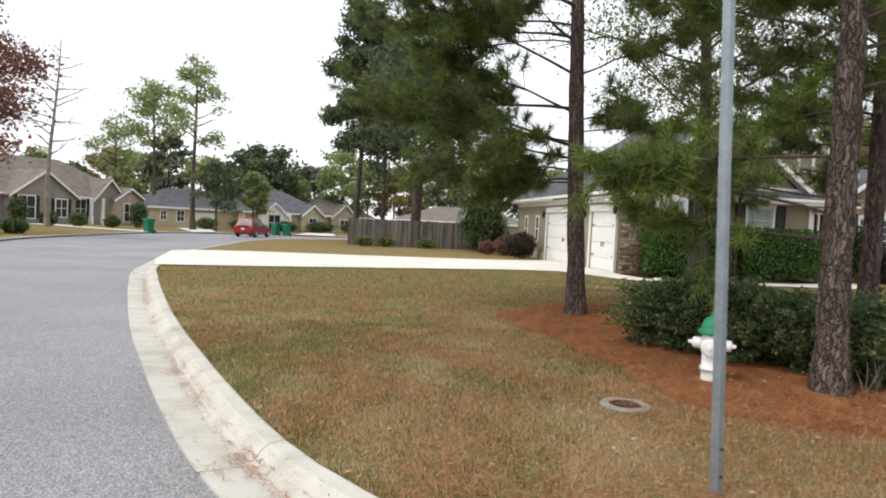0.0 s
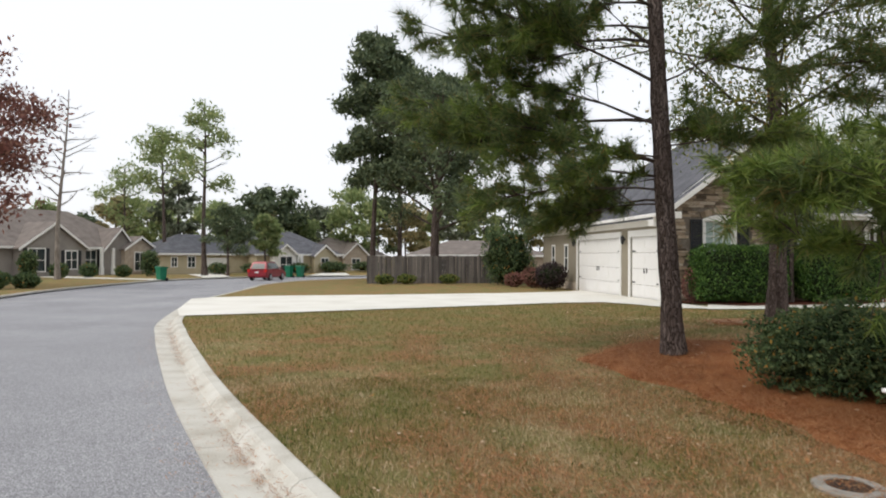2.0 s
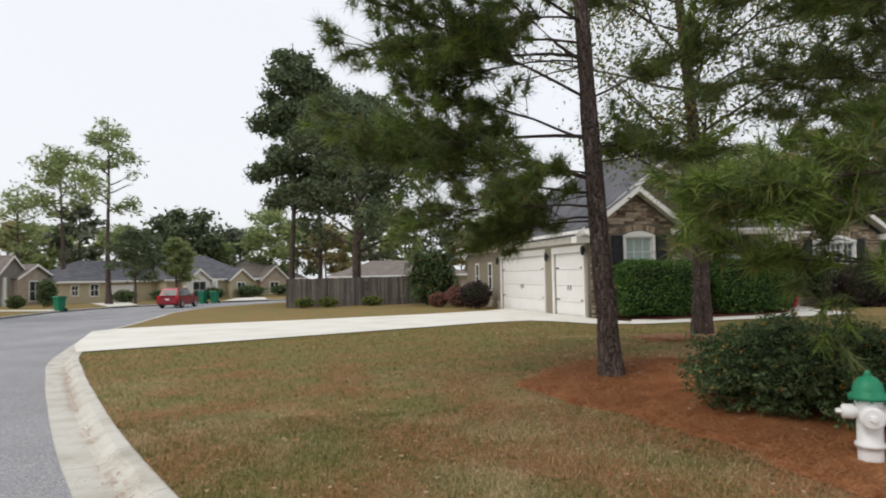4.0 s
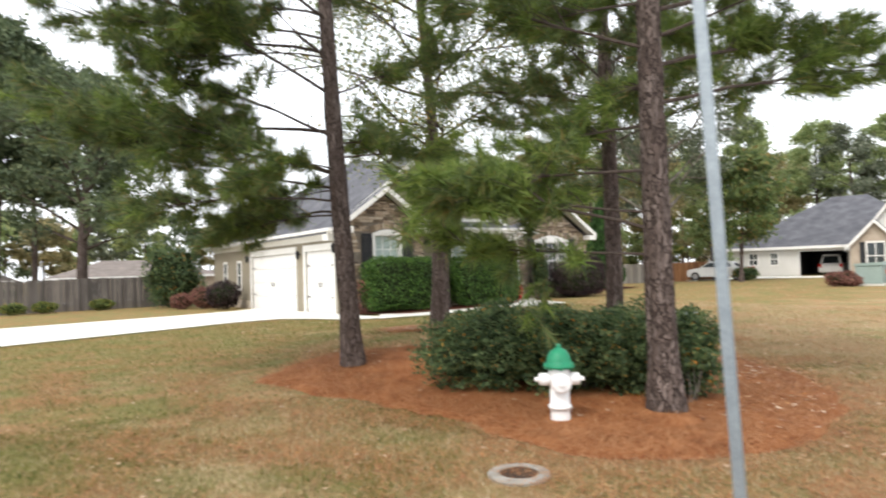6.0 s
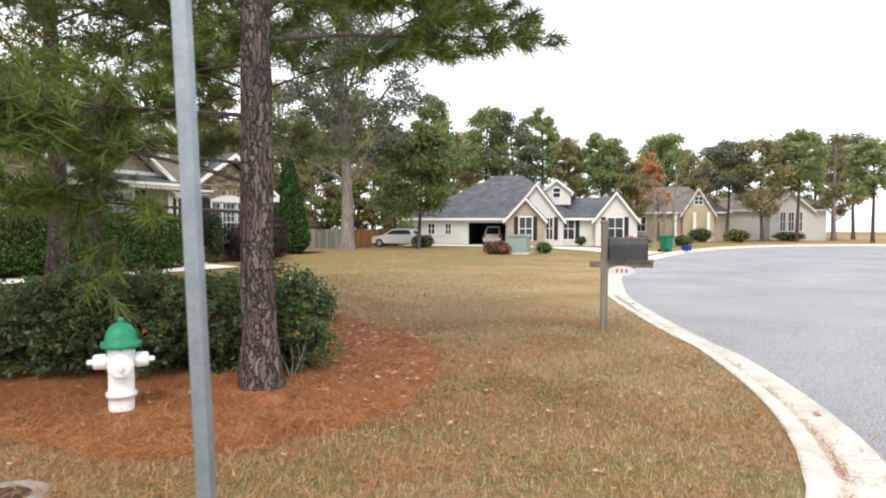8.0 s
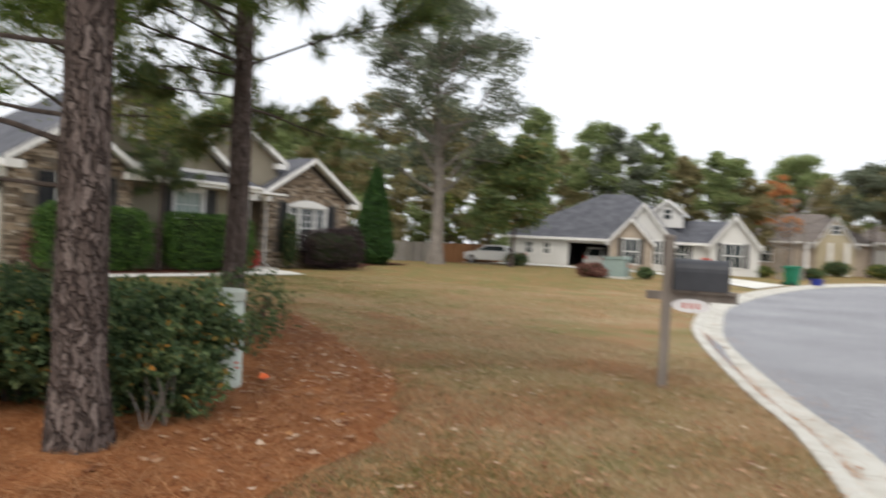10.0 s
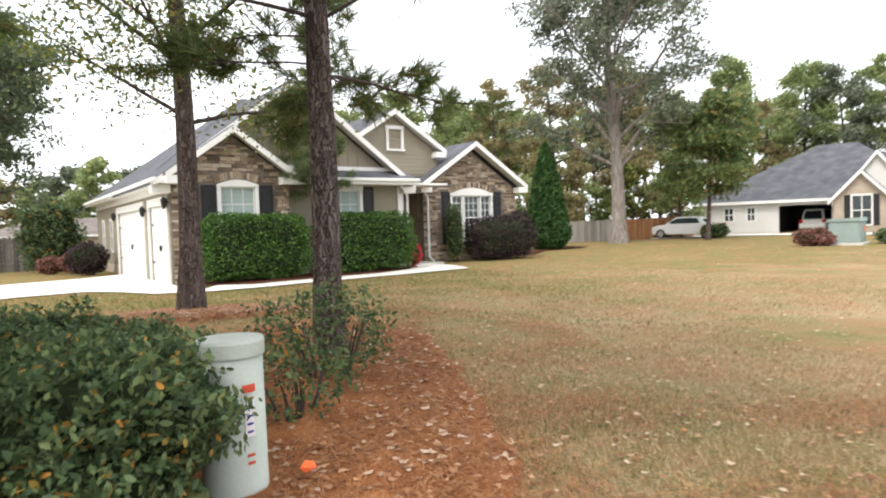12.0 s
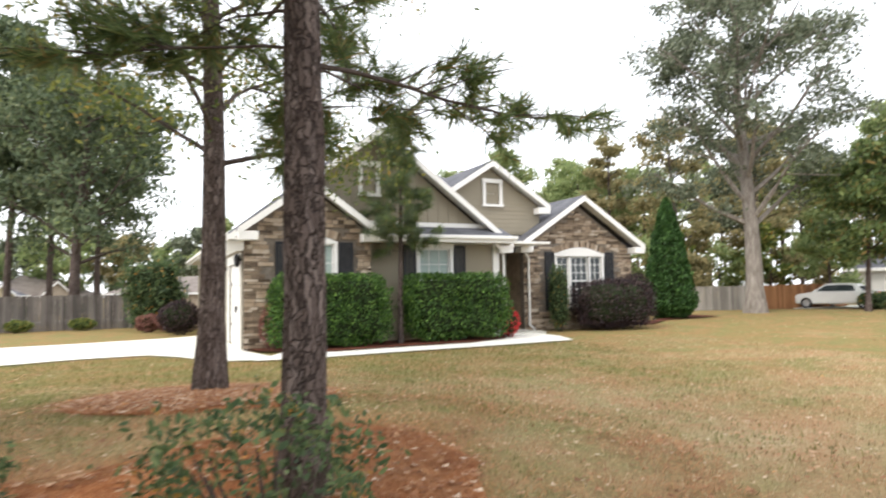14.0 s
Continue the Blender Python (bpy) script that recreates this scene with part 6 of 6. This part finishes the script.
far_tree(-25.2, 65.9, 7.8, 2.4, "oak", 123, "small dark green tree before a house", clumps=70, per=60, crown_from=2.2, leaf=0.16)
far_tree(-34.3, 52.4, 17, 3.0, "hazy_green", 124, "tall bare tree without leaves", "bare_tree", clumps=0, crown_from=6, trunk=0.22, bark="bark_pale", limbs=26)
far_tree(-30.0, 35.8, 16.0, 5.0, "red_leaf", 125, "maple with red-brown autumn leaves", "maple_tree", clumps=220, per=70, crown_from=3, leaf=0.16)
far_tree(-22.9, 70.9, 7.5, 1.7, "hazy_green", 126, "small green tree before a yellow house", clumps=60, per=50, crown_from=2)
for i, (x, y, sx, sz) in enumerate(((-25.8, 33.6, 2.0, 0.95), (-24.9, 35.0, 1.4, 0.8), (-36.3, 55.5, 1.6, 1.3), (-35.0, 57.8, 1.6, 1.3), (-37.5, 53.2, 1.6, 2.4), (-31.6, 62.4, 1.8, 2.6), (-33.0, 60.0, 1.5, 1.1), (-25.0, 74.2, 3.5, 1.3), (-17.8, 82.6, 4, 1.5), (-14.0, 88.0, 5, 1.5), (-21.5, 79.5, 3, 1.3), (-28.8, 72.5, 2.4, 1.3))):
    shrub("rounded_shrub", (x, y), (sx, sx * 0.8, sz), "shrub", "rounded dark green shrub before a house", 130 + i, 900, 0.12, "shrub", "shrubs across the street", uneven=0.25)

rt = random.Random(77)
mats = ("hazy_green", "oak", "hazy_yellow", "hazy_green", "moss_oak")
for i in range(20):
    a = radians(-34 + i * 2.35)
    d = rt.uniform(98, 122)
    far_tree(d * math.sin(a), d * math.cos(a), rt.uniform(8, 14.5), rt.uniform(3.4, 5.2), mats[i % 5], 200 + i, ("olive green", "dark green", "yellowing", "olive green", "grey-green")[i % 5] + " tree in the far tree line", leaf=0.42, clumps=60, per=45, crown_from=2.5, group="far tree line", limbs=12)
far_tree(-30.1, 96.4, 13, 5.2, "oak", 221, "broad dark green tree behind the roofs", leaf=0.4, clumps=90, per=50, crown_from=3, group="far tree line")
for i in range(58):
    a = radians(15 + i * 1.23)
    d = rt.uniform(58, 80) if i % 2 else rt.uniform(74, 100)
    if a > radians(52):
        d += 16
    k = i % 4
    tall = rt.uniform(12, 16.5) * (1.0 if d < 80 else 1.15) * (0.82 if a > radians(62) else 1.0)
    far_tree(d * math.sin(a), d * math.cos(a), tall, rt.uniform(2.4, 4.2), ("hazy_green", "hazy_green", "hazy_green", "hazy_yellow")[k] if i % 7 else "moss_oak", 300 + i, ("tall green pine in the woods", "olive green pine in the woods", "olive tree in the woods", "yellowing tree in the woods")[k], "pine_tree" if k < 2 else "tree", leaf=0.2, clumps=90, per=70, crown_from=tall * (0.42 if k < 2 else 0.2), group="woods behind the houses", limbs=18, clump=0.36)
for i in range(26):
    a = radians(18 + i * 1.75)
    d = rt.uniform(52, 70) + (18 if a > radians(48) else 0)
    far_tree(d * math.sin(a), d * math.cos(a), rt.uniform(3.5, 6.5), rt.uniform(1.8, 3.0), ("hazy_yellow", "hazy_green", "hazy_green", "gum")[i % 4], 360 + i, ("yellowing", "olive green", "olive green", "yellow-green")[i % 4] + " undergrowth tree in the woods", leaf=0.22, clumps=45, per=40, crown_from=0.6, group="undergrowth in the woods", limbs=10)
far_tree(32.3, 34.2, 19.0, 7.2, "moss_oak", 400, "tall oak with a pale trunk hung with grey moss", "oak_tree", leaf=0.13, clumps=300, per=110, crown_from=4.2, bark="bark_pale", trunk=0.48, limbs=34, clump=0.17, rise=(0.35, 1.3))
far_tree(37.2, 31.4, 9.2, 2.9, "needles", 401, "young bright green pine on the lawn", "pine_tree", leaf=0.17, clumps=110, per=80, crown_from=2.4, limbs=22, trunk=0.15)
far_tree(79.0, 30.5, 11.5, 2.3, "orange_leaf", 402, "tree with orange autumn leaves", clumps=42, per=45, crown_from=4.5, leaf=0.2, clump=0.3)
far_tree(70.6, 25.6, 6.0, 1.6, "orange_leaf", 405, "small tree with pale orange leaves before a house", clumps=22, per=34, crown_from=3.2, leaf=0.16, clump=0.3)
far_tree(90.0, 33.0, 14, 4.0, "hazy_green", 406, "tall green tree behind the roofs", clumps=70, per=50, crown_from=4, leaf=0.3)
for i, (x, y, hh) in enumerate(((52.2, 19.4, 6.5), (53.6, 18.3, 7.4), (55.0, 19.6, 7.0), (86, 11, 15))):
    far_tree(x, y, hh, 1.6 if hh < 10 else 4, "hazy_green", 410 + i, "slender bare tree with grey bark", "bare_tree", clumps=0, crown_from=1.8, bark="bark_pale", limbs=16, group="bare trees")
for i, (x, y, sx, sz) in enumerate(((50.9, 27.5, 1.2, 0.7), (51.8, 25.6, 1.2, 0.8), (52.4, 23.9, 1.2, 0.7), (53.4, 21.0, 1.8, 0.8), (56.4, 18.6, 2.2, 0.8), (69.8, 21.0, 3.0, 1.4), (70.6, 17.6, 3.0, 1.3), (79.5, 14.5, 4, 1.0), (39.5, 33.0, 1.9, 0.9))):
    shrub("rounded_shrub", (x, y), (sx, sx * 0.8, sz), "shrub" if i % 3 else "gum", "rounded green shrub before a house", 440 + i, 800, 0.11, "shrub", "shrubs by the closed end", uneven=0.25)


# ---- litter, grass and small growth ----
def inside(poly):
    pts = np.array(poly)

    def test(x, y):
        r = np.zeros(len(x), bool)
        j = len(pts) - 1
        for i in range(len(pts)):
            xi, yi, xj, yj = *pts[i], *pts[j]
            c = ((yi > y) != (yj > y)) & (x < (xj - xi) * (y - yi) / (yj - yi + 1e-12) + xi)
            r ^= c
            j = i
        return r
    return test


in_lot, in_bed1, in_bed2 = inside(lot[::1]), inside(bed1_line), inside(bed2_line)
in_drive, in_walk, in_hbed = inside(drive), inside(path), inside([plan(0.3, -0.9), (8.6, 22.2), (10.3, 22.7), (13, 23.3), (14.4, 24.2), (14.9, 25.6), plan(8.3, 0.6), plan(8.3, 1.2), plan(0.0, 0.5)])


def patchy(x, y, s, o=0.0):
    return np.array([noise.noise((a * s + o, b * s - o, o)) for a, b in zip(x, y)])


def blades(n, x0, x1, y0, y1, seed, length, width, keep, lie=0.0, lift=0.0):
    rng = np.random.default_rng(seed)
    x, y = rng.uniform(x0, x1, n), rng.uniform(y0, y1, n)
    k = keep(x, y, rng)
    x, y = x[k], y[k]
    n = len(x)
    z = np.maximum(0, 0.008 * np.minimum(np.maximum(0, 0.85 * x + 0.3 * y - 28), 60)) - 0.011 * np.minimum(np.maximum(0, -0.5 * x + 0.85 * y - 18), 60) + 0.34 * np.exp(-((x - 6.0) ** 2 + (y - 12.3) ** 2) / 14.0) + lift
    az = rng.uniform(0, 6.283, n)
    ln = length * rng.uniform(0.5, 1.4, n)
    tilt = rng.uniform(0.25, 1.0, n) if lie == 0 else rng.uniform(0.0, lie, n)
    up = ln * (np.sin(tilt) if lie else np.cos(tilt * 1.2))
    out = ln * (np.cos(tilt) if lie else np.sin(tilt * 1.2))
    b = np.stack([x, y, z], 1)
    t = b + np.stack([np.cos(az) * out, np.sin(az) * out, up], 1)
    s = np.stack([-np.sin(az), np.cos(az), np.zeros(n)], 1) * width
    return np.stack([b - s, b + s, t], 1)


def on_grass(x, y):
    return in_lot(x, y) & ~in_bed1(x, y) & ~in_bed2(x, y) & ~in_drive(x, y) & ~in_walk(x, y) & ~in_hbed(x, y)


M["grass_dry"] = leafy("grass_dry", [(0.0, (0.24, 0.165, 0.085)), (0.5, (0.45, 0.335, 0.19)), (1.0, (0.62, 0.5, 0.33))], 0.8, 0.25)
M["grass_green"] = leafy("grass_green", [(0.0, (0.06, 0.08, 0.02)), (0.5, (0.13, 0.15, 0.035)), (1.0, (0.27, 0.24, 0.075))], 0.8, 0.3)


def grass(name, n, x0, x1, y0, y1, seed, length, width, mat, green):
    def keep(x, y, rng):
        p = patchy(x, y, 0.55, 3.0) + 0.5 * patchy(x, y, 2.4, 7.0) - 0.05 * (x - 3.6) + 0.065 * (y - 9.5) + rng.normal(0, 0.25, len(x))
        return on_grass(x, y) & ((p > 0.0) if green else (p <= 0.12))
    solid(name, tri_mesh(name, blades(n, x0, x1, y0, y1, seed, length, width, keep), M[mat], 3), None, "short green blades in the lawn" if green else "short dry tan blades in the lawn", "grass", kind="stuff")


grass("green_grass", 230000, -4.5, 10.5, 1.3, 9, 1, 0.055, 0.0034, "grass_green", True)
grass("dry_grass", 200000, -4.5, 12.5, 1.3, 9, 2, 0.055, 0.0034, "grass_dry", False)
grass("green_grass", 110000, -9, 16, 9, 23, 3, 0.06, 0.005, "grass_green", True)
grass("dry_grass", 110000, -9, 20, 9, 23, 4, 0.06, 0.005, "grass_dry", False)


def straw(name, n, x0, x1, y0, y1, seed, keep, label, lift=0.02, length=0.16):
    solid(name, tri_mesh(name, blades(n, x0, x1, y0, y1, seed, length, 0.0026, keep, 0.35, lift), M["straw_blade"], 3), None, label, "pine straw", kind="stuff")


straw("pine_straw", 150000, 1, 9.2, 4, 12.3, 5, lambda x, y, r: in_bed1(x + r.normal(0, 0.12, len(x)), y + r.normal(0, 0.12, len(x))), "loose rust-brown pine needles on the bed", 0.045)
straw("pine_straw", 40000, 4.4, 8.5, 12.0, 17.0, 6, lambda x, y, r: in_bed2(x + r.normal(0, 0.14, len(x)), y + r.normal(0, 0.14, len(x))), "loose rust-brown pine needles on the mound", 0.035)
straw("scattered_straw", 190000, -4.5, 11, 1.5, 14, 7, lambda x, y, r: on_grass(x, y) & (patchy(x, y, 0.9, 11.0) + 0.9 * np.exp(-((x - 4.5) ** 2 / 14 + (y - 6.5) ** 2 / 16)) + r.normal(0, 0.22, len(x)) > 0.3), "brown pine needles strewn over the lawn", 0.025)


def gutter_straw():
    rng = np.random.default_rng(9)
    out = []
    for j in range(60, len(near_edge) - 60):
        p = near_edge[j]
        if not (-9 < p.x < 16 and p.y < 18):
            continue
        d = (near_edge[j + 1] - near_edge[j - 1]).normalized()
        nrm = Vector((d.y, -d.x, 0))
        for k in range(int(180 * max(0.05, 0.5 + noise.noise((p.x, p.y, 5))))):
            o = rng.normal(0.28, 0.04) if rng.random() < 0.6 else rng.uniform(0.1, 0.95)
            q = p + nrm * o + d * rng.uniform(-0.25, 0.25)
            a = math.atan2(d.y, d.x) + rng.normal(0, 0.7)
            ln = rng.uniform(0.05, 0.16)
            z = h(p.x, p.y) - (0.108 if o > 0.26 else (0.06 if o > 0.2 else 0.0))
            e = Vector((math.cos(a), math.sin(a), 0)) * ln
            s = Vector((-math.sin(a), math.cos(a), 0)) * 0.0028
            b = Vector((q.x, q.y, z + 0.006 + rng.uniform(0, 0.012)))
            out.append((b - s, b + s, b + e + Vector((0, 0, 0.004))))
    return np.array([[tuple(v) for v in t] for t in out])


solid("gutter_straw", tri_mesh("gutter_straw", gutter_straw(), M["straw_blade"], 3), None, "brown pine needles gathered along the gutter", "pine straw", kind="stuff")


def fallen(name, n, x0, x1, y0, y1, seed, size, lift, keep, label):
    rng = np.random.default_rng(seed)
    x, y = rng.uniform(x0, x1, n), rng.uniform(y0, y1, n)
    k = keep(x, y, rng)
    x, y = x[k], y[k]
    m = len(x)
    z = np.array([h(a, b) for a, b in zip(x, y)]) + lift
    az, s = rng.uniform(0, 6.283, m), size * rng.uniform(0.5, 1.3, m)
    rows = []
    for a, r, wob in ((0, 1.0, 0.5), (1.2, 0.55, 0.2), (2.3, 0.8, 0.6), (3.3, 0.5, 0.1), (4.2, 0.85, 0.5), (5.3, 0.5, 0.3)):
        rows.append(np.stack([x + np.cos(az + a) * s * r, y + np.sin(az + a) * s * r, z + s * wob * rng.uniform(0, 0.8, m)], 1))
    solid(name, tri_mesh(name, np.stack(rows, 1), M["dead_leaf"], 6), None, label, "leaves", kind="stuff")


fallen("fallen_leaves", 3200, -6, 15, 1.5, 17, 21, 0.026, 0.03, lambda x, y, r: on_grass(x, y), "curled tan leaves fallen on the lawn")
fallen("fallen_leaves", 5200, 2, 34, 8, 30, 22, 0.04, 0.03, lambda x, y, r: on_grass(x, y), "curled tan leaves fallen on the lawn")
fallen("fallen_leaves", 3000, 4.4, 13, 2.5, 15, 23, 0.032, 0.03, lambda x, y, r: in_lot(x, y), "curled tan leaves fallen on the lawn and straw")
fallen("bed_leaves", 17000, 1, 9.2, 4, 17.5, 24, 0.04, 0.055, lambda x, y, r: (in_bed1(x, y) & (x + 0.35 * (y - 7.0) + r.normal(0, 0.7, len(x)) > 6.0 - 2.2 * (r.random(len(x)) < 0.12))) | in_bed2(x, y), "curled dead leaves on the straw")
fallen("mound_leaves", 3600, 4.4, 8.5, 12.0, 17.0, 26, 0.045, 0.05, lambda x, y, r: in_bed2(x + r.normal(0, 0.2, len(x)), y + r.normal(0, 0.2, len(x))), "pale curled dead leaves on the mound")
fallen("gutter_leaves", 120, 4, 20, -1, 9, 25, 0.06, -0.1, lambda x, y, r: ~in_lot(x, y) & in_lot(x - 0.3, y + 0.62), "brown leaves in the gutter")

rf = random.Random(8)
for i, (x, y) in enumerate(((5.0, 6.0), (5.15, 6.05))):
    tubes = []
    for k in range(5):
        p = Vector((x, y, h(x, y)))
        e = p + Vector((rf.uniform(-0.15, 0.15), rf.uniform(-0.15, 0.15), rf.uniform(0.3, 0.55)))
        tubes.append(tube_arrays([p, p.lerp(e, 0.5) + Vector((0.02, 0, 0)), e], [0.007, 0.005, 0.002], 5))
    ob = hold("dry_stem", "bare pale stems standing before the shrub", "plant", group="bare stems")
    part("stem", raw("stem", *join_tubes(tubes), M["bark_pale"]), None, ob)
x, y = plan(8.6, -0.3)
shrub("flower_pot_plant", (x, y), (0.8, 0.7, 0.9), "flower", "red flowering plant by the porch", 80, 500, 0.05, "plant")
x, y = plan(0.75, -0.5)
shrub("red_berry_bush", (x, y), (0.8, 0.6, 1.3), "red_leaf", "red-berried bush at the stone corner", 81, 700, 0.05, "plant", shade_core=False)

house_stone()
